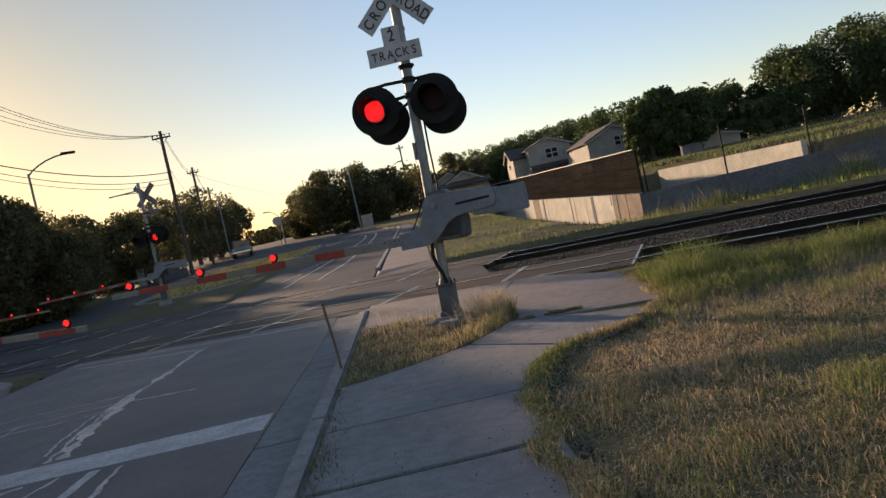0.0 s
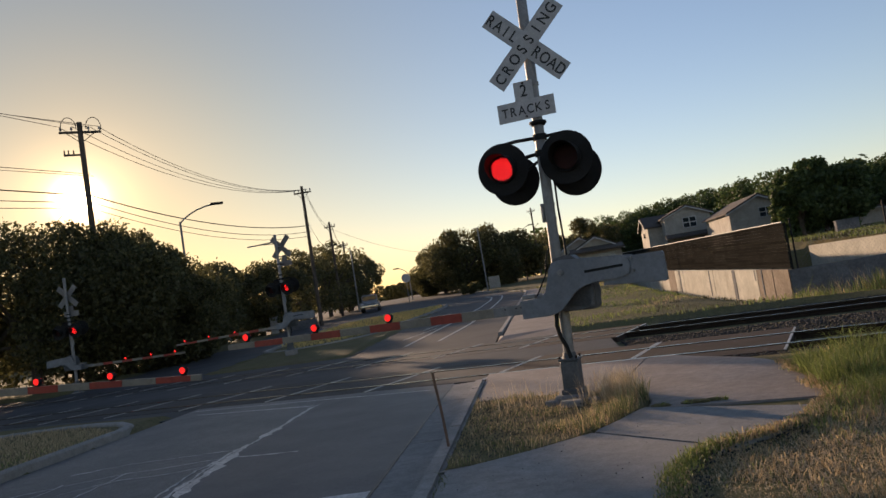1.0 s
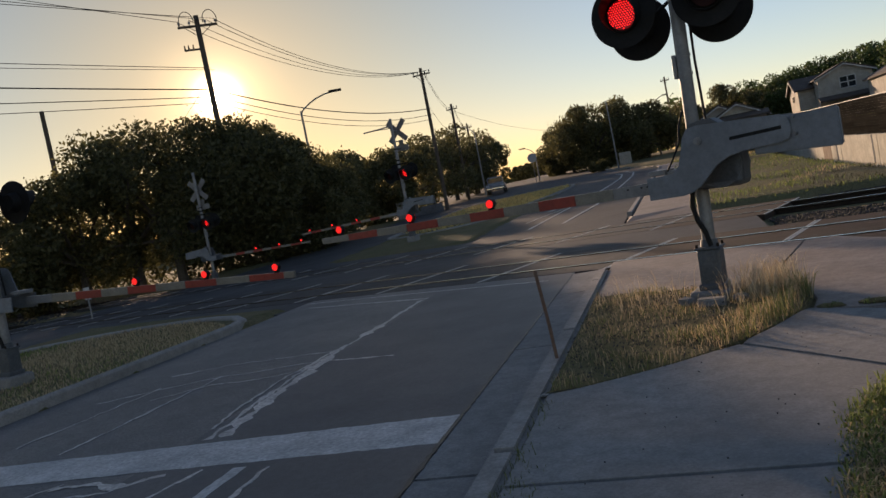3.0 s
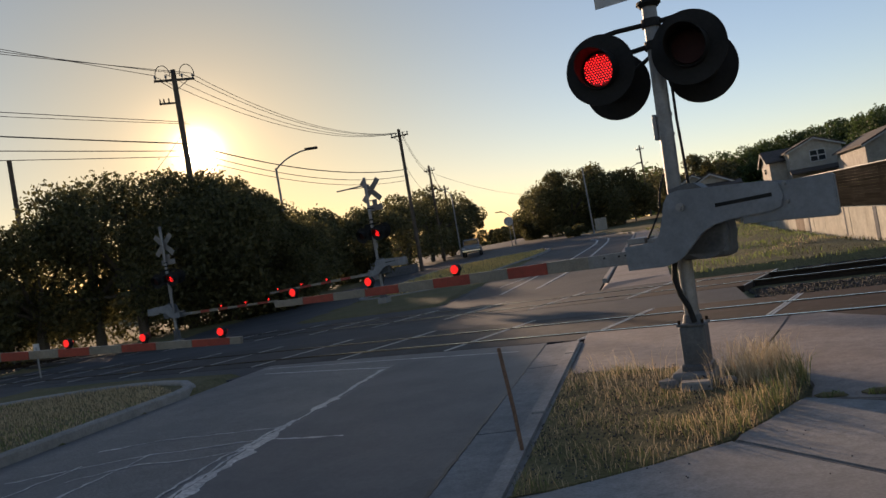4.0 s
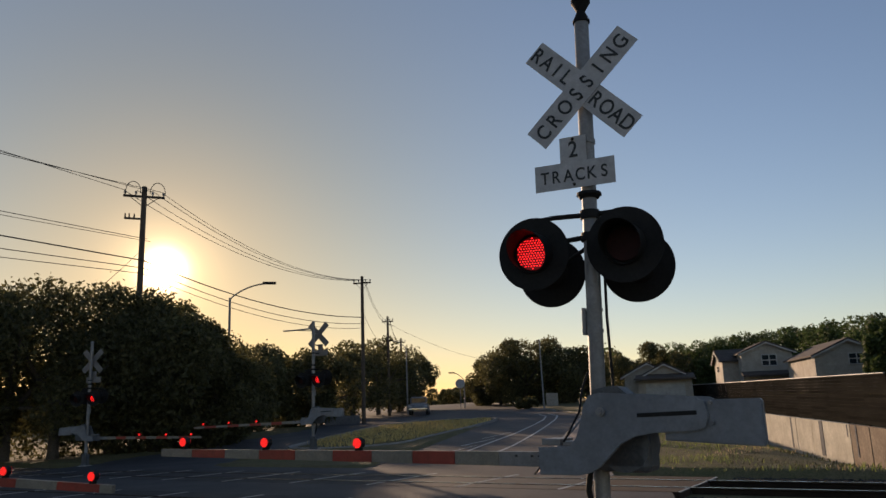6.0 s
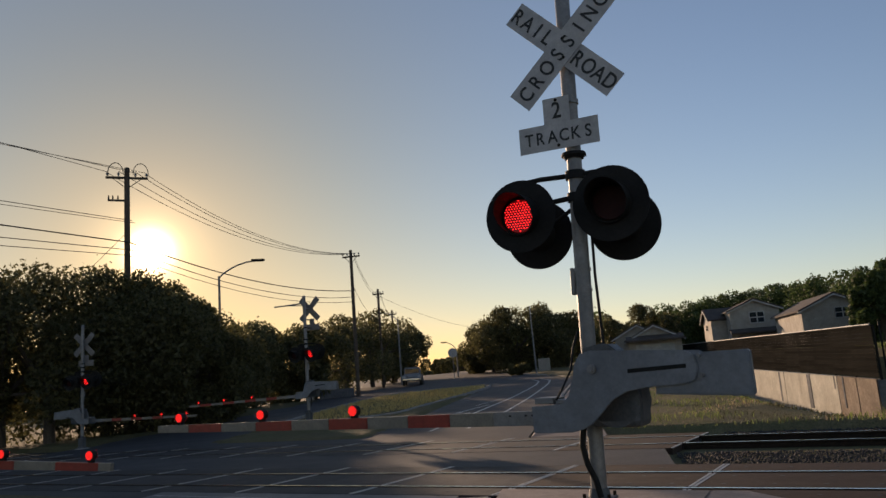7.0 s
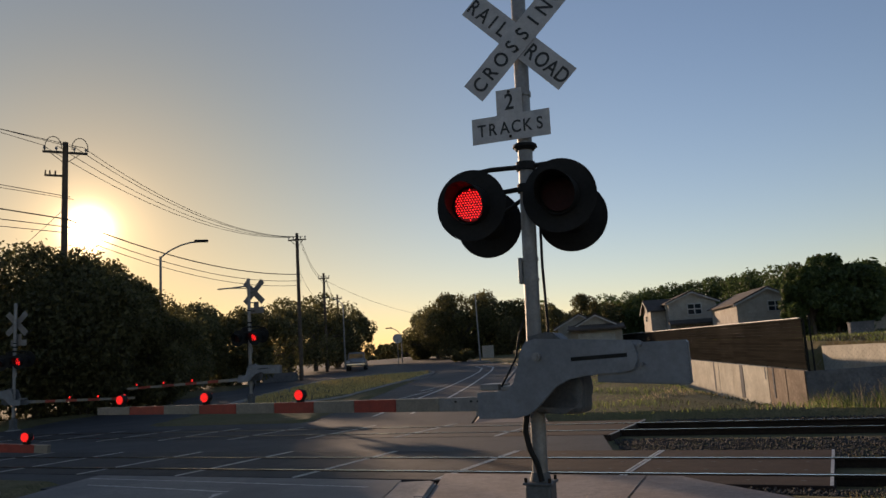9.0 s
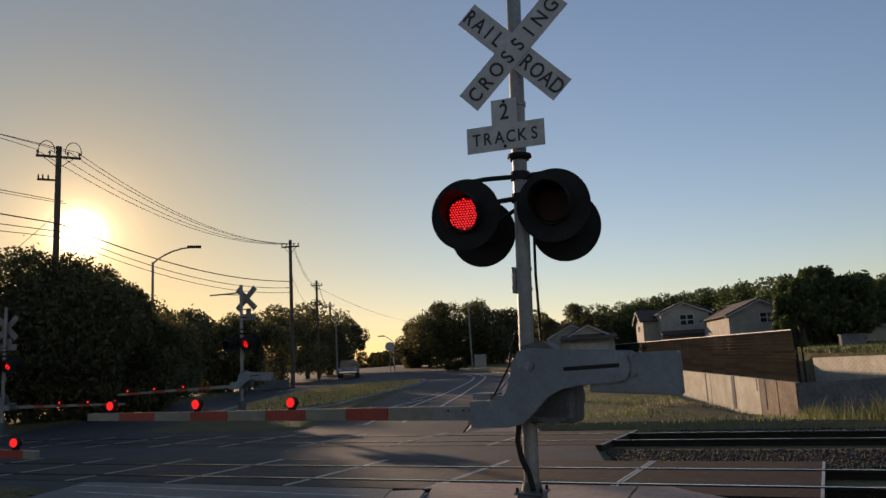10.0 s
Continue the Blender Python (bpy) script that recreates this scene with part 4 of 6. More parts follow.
    for i, lx in enumerate(lights):
        if -lx > arm_len:
            continue
        c = av @ Vector((lx, 0, 0.115))
        bm = bmesh.new()
        rod(bm, c + Vector((0, -0.03, 0)), c + Vector((0, 0.03, 0)), 0.052, 0.052, 8)
        box(bm, c + Vector((-0.03, -0.02, -0.075)), c + Vector((0.03, 0.02, -0.04)))
        al = part("arm_light", bm, BLACK, sig, "small red warning light on the arm")
        for s in (-1, 1):
            bm = bmesh.new()
            rod(bm, c + Vector((0, s * 0.03, 0)), c + Vector((0, s * 0.036, 0)), 0.046, 0.046, 16)
            part("lens", bm, RED_PALE, al, "dull red lens")
            for k in range(-3, 4):
                half = math.sqrt(0.043 ** 2 - (k * 0.0125) ** 2)
                bm = bmesh.new()
                y0, y1 = sorted((s * 0.034, s * 0.04))
                box(bm, c + Vector((-half, y0, k * 0.0125 - 0.0042)), c + Vector((half, y1, k * 0.0125 + 0.0042)))
                part("light_bar", bm, RED_ARM, al, "glowing red bar")
    return sig


SIGN_BACK = surface("bare_sign_back", (0.14, 0.14, 0.14), (0.2, 0.2, 0.2), 30, 3, 0.5, 0.3, bump=0.05)
RED_LENS_ON = glowing("red_lens_glow", (1.0, 0.02, 0.03), 0.05)
RED_ARM = glowing("arm_light_glow", (1.0, 0.022, 0.02), 0.95)
crossing_signal(pose(0.295, 7.12, 0.13, 0, 1.9, 6), "grey crossing signal with crossbuck, red lamps and lowered gate", -6.0, 4.85, ("L",), lights=(-2.12, -3.29, -4.5))
crossing_signal(pose(-8.95, 4.5, 0.2, 0, 3.0, 15), "crossing signal mast on the median with its gate lowered", 186.0, 4.5, ("L",), False, (-2.1, -3.2, -4.25), -0.26, 2.58, 4.26, 3.68, 4.6)
crossing_signal(pose(-17.4, 23.7, 0.35, 0, 0, 187), "far crossing signal on the median with crossbuck seen from behind", 192.0, 4.8, ("Lb",), False, cy=-0.34, cz=4.42, tz=3.7, side_arm=True)
crossing_signal(pose(-25.9, 19.9, 0.0, 0, 0, 199), "far crossing signal beside dark oaks with its gate lowered", 0.0, 4.8, ("Lb",), False)

# ---- leaning stake by the kerb ----
bm = bmesh.new()
tube(bm, [(-0.25, 4.98, 0.05), (-0.28, 5.0, 0.4), (-0.33, 5.02, 0.82)], 0.014, 8)
st = empty("marker_stake", pose(0, 0, 0), "thin rusty steel stake leaning beside the kerb", "stake")
part("rod", bm, RUST, st)


# ---- poles, wires, street lamps ----
def wire(a, b, sag, r, label="thin overhead wire between poles"):
    a, b = Vector(a), Vector(b)
    bm = bmesh.new()
    pts = []
    for i in range(17):
        k = i / 16
        p = a.lerp(b, k)
        p.z -= 4 * sag * k * (1 - k)
        pts.append(p)
    tube(bm, pts, r * 0.75, 5)
    return tagged(bm_object("overhead_wire", bm, WIRE), label, "wire", "overhead wires")


def utility_pole(x, y, top, arm_dir=None, arm_w=1.6, r=0.16, loops=False, low=None):
    z0 = zl(x, y)
    e = empty("utility_pole", pose(x, y, z0), "tall weathered wooden utility pole carrying wires", "utility pole", "utility poles")
    bm = bmesh.new()
    rod(bm, (0, 0, -0.3), (0, 0, top - z0), r, r * 0.72, 14)
    part("pole", bm, WOOD_POLE, e)
    if arm_dir is not None:
        d = Vector((math.cos(arm_dir), math.sin(arm_dir), 0))
        zt = top - z0 - 0.55
        bm = bmesh.new()
        mm = Matrix.Translation((0, 0, zt)) @ Matrix.Rotation(arm_dir, 4, "Z")
        box(bm, (-arm_w / 2, -0.05, -0.06), (arm_w / 2, 0.05, 0.06), 0.01, mm)
        part("crossarm", bm, WOOD_POLE, e)
        bm = bmesh.new()
        for s in (-1, 1):
            tube(bm, [d * s * arm_w * 0.33 + Vector((0, 0, zt - 0.05)), Vector((0, 0, zt - 0.6))], 0.02, 6)
        part("brace", bm, WIRE, e)
        for k in (-0.46, -0.2, 0.2, 0.46):
            bm = bmesh.new()
            p = d * arm_w * k + Vector((0, 0, zt))
            rod(bm, p + Vector((0, 0, 0.06)), p + Vector((0, 0, 0.16)), 0.03, 0.03, 8)
            rod(bm, p + Vector((0, 0, 0.16)), p + Vector((0, 0, 0.28)), 0.07, 0.05, 10)
            part("insulator", bm, GALV, e, "grey insulator")
        if loops:
            for s in (-1, 1):
                bm = bmesh.new()
                pts = []
                for i in range(11):
                    a = math.pi * (1.15 * i / 10 - 0.1)
                    pts.append(d * s * (0.62 + 0.42 * math.cos(a) * 0.9) + Vector((0.1, 0, zt + 0.25 + 0.55 * math.sin(a))))
                tube(bm, pts, 0.022, 6)
                part("jumper_loop", bm, WIRE, e, "curved jumper cable")
            bm = bmesh.new()
            mm = Matrix.Translation((0, 0, zt - 1.25)) @ Matrix.Rotation(arm_dir, 4, "Z")
            box(bm, (-0.95, -0.04, -0.05), (0.1, 0.04, 0.05), 0.01, mm)
            for k in (-0.9, -0.7, -0.45):
                rod(bm, d * k + Vector((0, 0, zt - 1.25)), d * k + Vector((0, 0, zt - 0.98)), 0.05, 0.03, 8)
            part("side_arm", bm, WOOD_POLE, e, "short side arm with insulators")
    return e


P0, P1, P2, P3, P4 = Vector((-41.9, 21.8, 0)), Vector((-31.7, 26.2, 0)), Vector((-35.6, 50.1, 0)), Vector((-44.6, 65.9, 0)), Vector((-55.0, 83.0, 0))
PL = Vector((-36.0, -28.0, 0))
ARM = math.radians(55)
utility_pole(P1.x, P1.y, 14.1, ARM, 2.1, 0.19, True)
utility_pole(P2.x, P2.y, 12.8, math.radians(20), 1.5, 0.17)
utility_pole(P3.x, P3.y, 11.7, math.radians(20), 1.2, 0.16)
utility_pole(P4.x, P4.y, 11.3, math.radians(20), 1.2, 0.16)
utility_pole(P0.x, P0.y, 11.3, None, 1.2, 0.17)
utility_pole(-37.0, 108.0, 13.2, math.radians(20), 1.2, 0.16)
dv = Vector((math.cos(ARM), math.sin(ARM), 0))
for k, zt in ((-0.95, 13.8), (-0.4, 13.9), (0.4, 13.9), (0.95, 13.8)):
    wire(P1 + dv * k + Vector((0, 0, zt)), P2 + Vector((0.5 * k, 0.2 * k, 12.5)), 1.3, 0.022)
for k, z2 in ((-0.95, 20.0), (0.4, 17.0), (0.95, 15.7)):
    wire(PL + dv * k + Vector((0, 0, z2)), P1 + dv * k + Vector((0, 0, 13.85)), 0.4, 0.022)
for k, zt, z2, sg, r in ((0, 10.0, 9.4, 0.8, 0.045), (0.1, 9.6, 8.9, 0.9, 0.03), (-0.1, 9.3, 8.5, 0.9, 0.025)):
    wire(P1 + Vector((0.2, k, zt)), P2 + Vector((0.2, k, z2)), sg, r)
    wire(PL + Vector((0.2, k, zt + {10.0: 2.4, 9.6: 0.9, 9.3: 0.1}[zt])), P1 + Vector((0.2, k, zt)), 0.3, r)
wire(PL + Vector((0, 0.3, 13.2)), P1 + Vector((0, 0.3, 11.25)), 0.3, 0.025)
wire(PL + Vector((0, 0.5, 12.7)), P1 + Vector((0, 0.5, 11.15)), 0.35, 0.02)
for dz in (0.4, 0.7):
    wire(P2 + Vector((0.3, 0, 12.8 - dz)), P3 + Vector((0.3, 0, 11.6 - dz)), 1.0, 0.02)
    wire(P3 + Vector((0.3, 0, 11.6 - dz)), P4 + Vector((0.3, 0, 11.2 - dz)), 1.0, 0.02)
wire(P2 + Vector((0, 0, 10.0)), P3 + Vector((0, 0, 9.0)), 1.0, 0.02)
wire(P3 + Vector((0, 0, 11.0)), (-46, 100, 8.2), 1.2, 0.02)
wire(P1 + Vector((0, 0, 10.6)), (-33.5, 23.6, 7.2), 0.05, 0.018, "thin guy wire from the pole")


def street_lamp(x, y, top, reach, label="slim grey street lamp with a curved arm"):
    z0 = zl(x, y)
    e = empty("street_lamp", pose(x, y, z0), label, "street lamp", "street lamps")
    hh = top - z0
    rx, ry = reach
    bm = bmesh.new()
    rod(bm, (0, 0, -0.1), (0, 0, hh - 0.9), 0.1, 0.065, 12)
    part("pole", bm, GALV, e)
    bm = bmesh.new()
    tube(bm, [(rx * k, ry * k, hh - 1.0 + 0.95 * math.sin(k * math.pi / 2) ** 0.8) for k in (0, 0.12, 0.3, 0.5, 0.75, 0.95)], 0.045, 8)
    part("arm", bm, GALV, e)
    bm = bmesh.new()
    a = math.atan2(ry, rx)
    box(bm, (-0.1, -0.14, -0.08), (0.7, 0.14, 0.06), 0.04, Matrix.Translation((rx * 0.93, ry * 0.93, hh)) @ Matrix.Rotation(a, 4, "Z"))
    part("head", bm, BLACK, e, "dark lamp head")
    return e


street_lamp(-31.7, 32.4, 9.6, (1.5, 1.5))
street_lamp(-45.5, 70.5, 9.6, (-1.6, -0.6))
street_lamp(-46.5, 84.5, 6.4, (-1.3, -0.4))
street_lamp(-33.2, 92.2, 9.4, (1.3, 0.5))
street_lamp(-54.2, 114.0, 9.6, (-1.4, -0.5))
e = empty("lamp_post", pose(-28.8, 69.3, zl(-28.8, 69.3)), "tall bare grey metal post beside the far road", "post")
bm = bmesh.new(); rod(bm, (0.1, 0, -0.1), (0, 0, 8.2 - zl(-28.8, 69.3)), 0.085, 0.06, 10); part("pole", bm, GALV, e)
e = empty("fence_panel", pose(-31.5, 77.5, zl(-31.5, 77.5), 0, 0, 25), "short pale board fence panel beside a bare post", "fence")
for k in range(7):
    bm = bmesh.new(); box(bm, (-0.6 + k * 0.18, -0.015, 0.02), (-0.43 + k * 0.18, 0.015, 1.45 - 0.03 * (k % 2)), 0.004); part("board", bm, SIDING, e)
e = empty("round_sign", pose(-43.5, 78.5, zl(-43.5, 78.5)), "pale round sign on a thin far post", "sign")
bm = bmesh.new(); rod(bm, (0, 0, -0.1), (0, 0, 3.0), 0.04, 0.04, 8); part("post", bm, GALV, e)
bm = bmesh.new(); rod(bm, (0, 0, 3.0), (0.01, -0.03, 3.0), 0.55, 0.55, 24); bmesh.ops.transform(bm, matrix=pose(0, 0, 0), verts=bm.verts); part("disc", bm, WHITE_SHEET, e)
e = empty("marker_sign", pose(-21.5, 12.0, 0.05, 0, 0, 20), "small pale marker sign on a short post", "sign")
bm = bmesh.new(); rod(bm, (0, 0, -0.1), (0, 0, 0.9), 0.025, 0.025, 8); part("post", bm, GALV, e)
bm = bmesh.new(); box(bm, (-0.12, -0.01, 0.6), (0.12, 0.01, 1.0), 0.004); part("plate", bm, WHITE_SHEET, e)

# ---- retaining walls, fences, houses ----
WC = Vector((1.33, 32.0, 0))
WD = Vector((-RY, RX, 0))


def wall_z(s):
    return 0.47 + 0.0185 * s


wall = empty("retaining_wall", pose(0, 0, 0), "sunlit stained concrete retaining wall below a wooden fence", "wall")
s = 0.0
k = 0
while s < 52:
    L = 2.1 if k < 2 else 2.7
    a, b = WC + WD * (s + 0.012), WC + WD * (s + L - 0.012)
    nrm = Vector((RX, RY, 0)) * 0.22
    bm = bmesh.new()
    rr = random.Random(k)
    pr = Vector((RX, RY, 0)) * (-0.015 if k % 3 == 2 else 0.0)
    vs = []
    for p, zz in ((a, wall_z(s)), (b, wall_z(s + L))):
        for q in (p + pr, p + nrm):
            vs.append((bm.verts.new((q.x, q.y, -2.3)), bm.verts.new((q.x, q.y, zz))))
    for i, j in ((0, 1), (1, 3), (3, 2), (2, 0)):
        bm.faces.new((vs[i][0], vs[j][0], vs[j][1], vs[i][1]))
    bm.faces.new((vs[0][1], vs[1][1], vs[3][1], vs[2][1]))
    bmesh.ops.recalc_face_normals(bm, faces=bm.faces[:])
    part("panel", bm, WALL_STAIN if k in (0, 1, 9) else WALL_CONC, wall, "brown-stained concrete panel" if k in (0, 1, 9) else "")
    s += L
    k += 1

for q, wd, ln in ((2.1, 0.2, 2.0), (3.5, 0.16, 1.2), (4.5, 0.14, 0.5), (8.1, 0.5, 1.5), (13.2, 0.3, 1.5), (21.5, 0.4, 1.5)):
    a, b = WC + WD * (q - wd / 2), WC + WD * (q + wd / 2)
    bm = bmesh.new()
    zt = wall_z(q) - 0.01
    f = Vector((RX, RY, 0)) * -0.022
    extruded(bm, [(a.x + f.x, a.y + f.y), (b.x + f.x, b.y + f.y), (b.x, b.y), (a.x, a.y)], 2, zt - ln, zt)
    part("water_stain", bm, WALL_STAIN if ln > 1.9 else WALL_DARK, wall, "dark damp streak below a joint")
fence = empty("wooden_fence", pose(0, 0, 0), "dark weathered fence of horizontal slats on the retaining wall", "fence")
s, seg = 0.0, 0
while s < 50:
    L = 2.4
    a, b = WC + WD * s + Vector((0.1, 0.04, 0)), WC + WD * (s + L) + Vector((0.1, 0.04, 0))
    bm = bmesh.new()
    rod(bm, (a.x + 0.075, a.y + 0.03, wall_z(s) - 0.1), (a.x + 0.075, a.y + 0.03, wall_z(s) + 1.9), 0.045, 0.045, 8)
    part("post", bm, FENCE_WOOD, fence)
    for i in range(13):
        z0 = 0.06 + i * 0.142
        bm = bmesh.new()
        vs = []
        for p, zz in ((a, wall_z(s)), (b, wall_z(s + L))):
            for q in (p, p + Vector((RX, RY, 0)) * 0.02):
                vs.append((bm.verts.new((q.x + 0.012, q.y + 0.005, zz + z0 - 0.006)), bm.verts.new((q.x, q.y, zz + z0 + 0.132))))
        for i0, j0 in ((0, 1), (1, 3), (3, 2), (2, 0)):
            bm.faces.new((vs[i0][0], vs[j0][0], vs[j0][1], vs[i0][1]))
        bm.faces.new((vs[0][1], vs[1][1], vs[3][1], vs[2][1]))
        bm.faces.new((vs[0][0], vs[2][0], vs[3][0], vs[1][0]))
        bmesh.ops.recalc_face_normals(bm, faces=bm.faces[:])
        part("slat", bm, FENCE_WOOD, fence)
    s += L
    seg += 1
bm = bmesh.new()
tube(bm, [WC + WD * q + Vector((0.08, 0.03, wall_z(q) + 1.92)) for q in (0, 12, 24, 36, 50)], 0.03, 8)
part("top_rail", bm, GALV, fence, "pale metal top rail")


def straight_wall(a, b, za, zb, thick, name, label, mat, z0=-2.3):
    a, b = Vector(a), Vector(b)
    d = (b - a).normalized()
    n = Vector((-d.y, d.x)) * thick
    bm = bmesh.new()
    vs = []
    for p, zz in ((a, za), (b, zb)):
        for q in (p, p + n):
            vs.append((bm.verts.new((q.x, q.y, z0)), bm.verts.new((q.x, q.y, zz))))
    for i, j in ((0, 1), (1, 3), (3, 2), (2, 0)):
        bm.faces.new((vs[i][0], vs[j][0], vs[j][1], vs[i][1]))
    bm.faces.new((vs[0][1], vs[1][1], vs[3][1], vs[2][1]))
    bmesh.ops.recalc_face_normals(bm, faces=bm.faces[:])
    return tagged(bm_object(name, bm, mat), label, "wall", kind="structure")


# the channel wall's shade is painted by its dark material
straight_wall((1.38, 31.9), (26.0, 32.6), 0.45, 1.1, 0.25, "wall_shaded", "grey concrete channel wall behind tall weeds, shade put into its colour", WALL_DARK)
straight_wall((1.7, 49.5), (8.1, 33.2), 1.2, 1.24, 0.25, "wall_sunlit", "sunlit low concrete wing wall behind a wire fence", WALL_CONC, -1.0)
cf = empty("chain_link_fence", pose(0, 0, 0), "dark chain-link fence on steel posts above the channel wall", "fence")
for i in range(8):
    x = 1.7 + i * 3.3
    zt = 0.5 + 0.02 * (x - 1.6)
    bm = bmesh.new()
    rod(bm, (x, 32.05 + 0.028 * (x - 1.6), zt - 0.2), (x, 32.05 + 0.028 * (x - 1.6), zt + 2.0), 0.035, 0.035, 8)
    part("post", bm, BLACK, cf)
bm = bmesh.new()
for i in range(160):
    for sg in (-1, 1):
        x0 = 1.7 + i * 0.15
        tube(bm, [(x0, 32.06 + 0.028 * (x0 - 1.6), 0.55 + 0.02 * (x0 - 1.6) + (0 if sg > 0 else 1.3)), (x0 + 1.1, 32.06 + 0.028 * (x0 - 0.5), 0.55 + 0.02 * (x0 - 0.5) + (1.3 if sg > 0 else 0))], 0.003, 3)
tagged(part("wire_mesh", bm, GALV, cf, "thin woven wire mesh"), kind="stuff")


def house(x, y, z, rz, w, d, eave, ridge, label, gable=None, garage=True, windows=()):
    """A house with its front towards -y, base at the origin."""
    e = empty("house", pose(x, y, z, 0, 0, rz), label, "house", "houses behind the fence")
    bm = bmesh.new()
    box(bm, (-w / 2, 0, -0.5), (w / 2, d, eave))
    for s in (0.002, d - 0.002):
        vs = [bm.verts.new(p) for p in ((-w / 2, s, eave), (w / 2, s, eave), (0, s, ridge))]
        bm.faces.new(vs)
    part("wall", bm, SIDING, e)
    bm = bmesh.new()
    o = 0.35
    sl = (ridge - eave) / (w / 2)
    for sx in (-1, 1):
        pts = [(0, ridge + 0.02), (sx * (w / 2 + o), eave - sl * o + 0.02), (sx * (w / 2 + o), eave - sl * o + 0.16), (0, ridge + 0.18)]
        extruded(bm, pts, 1, -o, d + o)
    part("roof", bm, ROOF, e, "brown shingle roof")
    bm = bmesh.new()
    for sx in (-1, 1):
        pts = [(0, ridge - 0.1), (sx * (w / 2 + o), eave - sl * o - 0.12), (sx * (w / 2 + o), eave - sl * o + 0.02), (0, ridge + 0.02)]
        extruded(bm, pts, 1, -o - 0.03, -o + 0.03)
    part("bargeboard", bm, WHITE_PAINT, e, "white bargeboard")
    for wx, wz, ww, wh in windows:
        bm = bmesh.new()
        box(bm, (wx - ww / 2, -0.06, wz - wh / 2), (wx + ww / 2, -0.01, wz + wh / 2), 0.01)
        win = part("window", bm, WHITE_PAINT, e, "white window frame")
        for sx in (-1, 1):
            for sz in (-1, 1):
                bm = bmesh.new()
                cx, cz = wx + sx * ww * 0.24, wz + sz * wh * 0.235
                box(bm, (cx - ww * 0.2, -0.075, cz - wh * 0.19), (cx + ww * 0.2, -0.062, cz + wh * 0.19))
                part("pane", bm, GLASS_DARK, win, "dark glass pane")
    if garage:
        bm = bmesh.new()
        box(bm, (-w * 0.36, -0.08, -0.3), (w * 0.36, -0.01, 2.1), 0.02)
        gd = part("garage_door", bm, WHITE_PAINT, e, "pale panelled garage door")
        for i in range(4):
            bm = bmesh.new()
            box(bm, (-w * 0.34, -0.095, -0.2 + i * 0.56), (w * 0.34, -0.082, 0.28 + i * 0.56), 0.01)
            part("panel", bm, WHITE_PAINT, gd)
        bm = bmesh.new()
        extruded(bm, [(-1.1, 2.35), (0.0, 2.75), (0.0, 2.9), (-1.1, 2.5)], 0, -w / 2 - 0.2, w / 2 + 0.2)
        part("porch_roof", bm, ROOF, e, "brown porch roof")
    return e


house(-10.6, 84.2, 1.6, 21, 4.9, 9, 4.75, 5.75, "two-storey cream house with a front gable and garage", windows=((0.2, 3.95, 1.5, 1.2),))
house(-16.0, 87.0, 1.6, -69, 5.0, 4.6, 4.15, 5.3, "cream house wing with a dark shingle roof", garage=False, windows=((-0.2, 3.4, 0.9, 0.6),))
house(-2.5, 73.5, 1.4, 22, 5.4, 8.5, 3.75, 4.95, "two-storey pale house partly hidden by trees", garage=False, windows=((0.6, 3.35, 1.3, 0.95),))
house(-17.2, 70.4, 1.35, 18, 4.7, 6, 2.55, 3.75, "low pale garage house with a white gable", garage=True)
house(7.0, 77, 1.86, -5, 3.6, 4, 1.25, 1.7, "low white house far among trees", garage=False)
house(-19.3, 72.2, 1.35, 18, 4.2, 6, 2.9, 4.0, "grey gabled house behind a garage", garage=False)
e = empty("utility_cabinet", pose(4.1, 61.2, zl(4.1, 61.2), 0, 0, 10), "grey metal cabinet standing in grass", "cabinet")
bm = bmesh.new(); box(bm, (-0.75, -0.45, -0.1), (0.75, 0.45, 1.0), 0.03); box(bm, (-0.8, -0.5, 1.0), (0.8, 0.5, 1.06), 0.01); part("body", bm, WALL_DARK, e)


e = empty("utility_cabinet", pose(-39.2, 48.4, zl(-39.2, 48.4), 0, 0, 40), "grey roadside control cabinet below dark trees", "cabinet")
bm = bmesh.new(); box(bm, (-0.32, -0.28, -0.05), (0.32, 0.28, 1.35), 0.03); box(bm, (-0.36, -0.32, 1.35), (0.36, 0.32, 1.41), 0.01); part("body", bm, GALV, e)
bm = bmesh.new(); box(bm, (-0.27, -0.3, 0.1), (0.27, -0.285, 1.25), 0.008); part("door", bm, GALV, e)
straight_wall((-38.6, 48.9), (-36.4, 50.6), 1.55, 1.6, 0.2, "wall_low", "low pale concrete wall below roadside trees", WALL_DARK, 0.4)

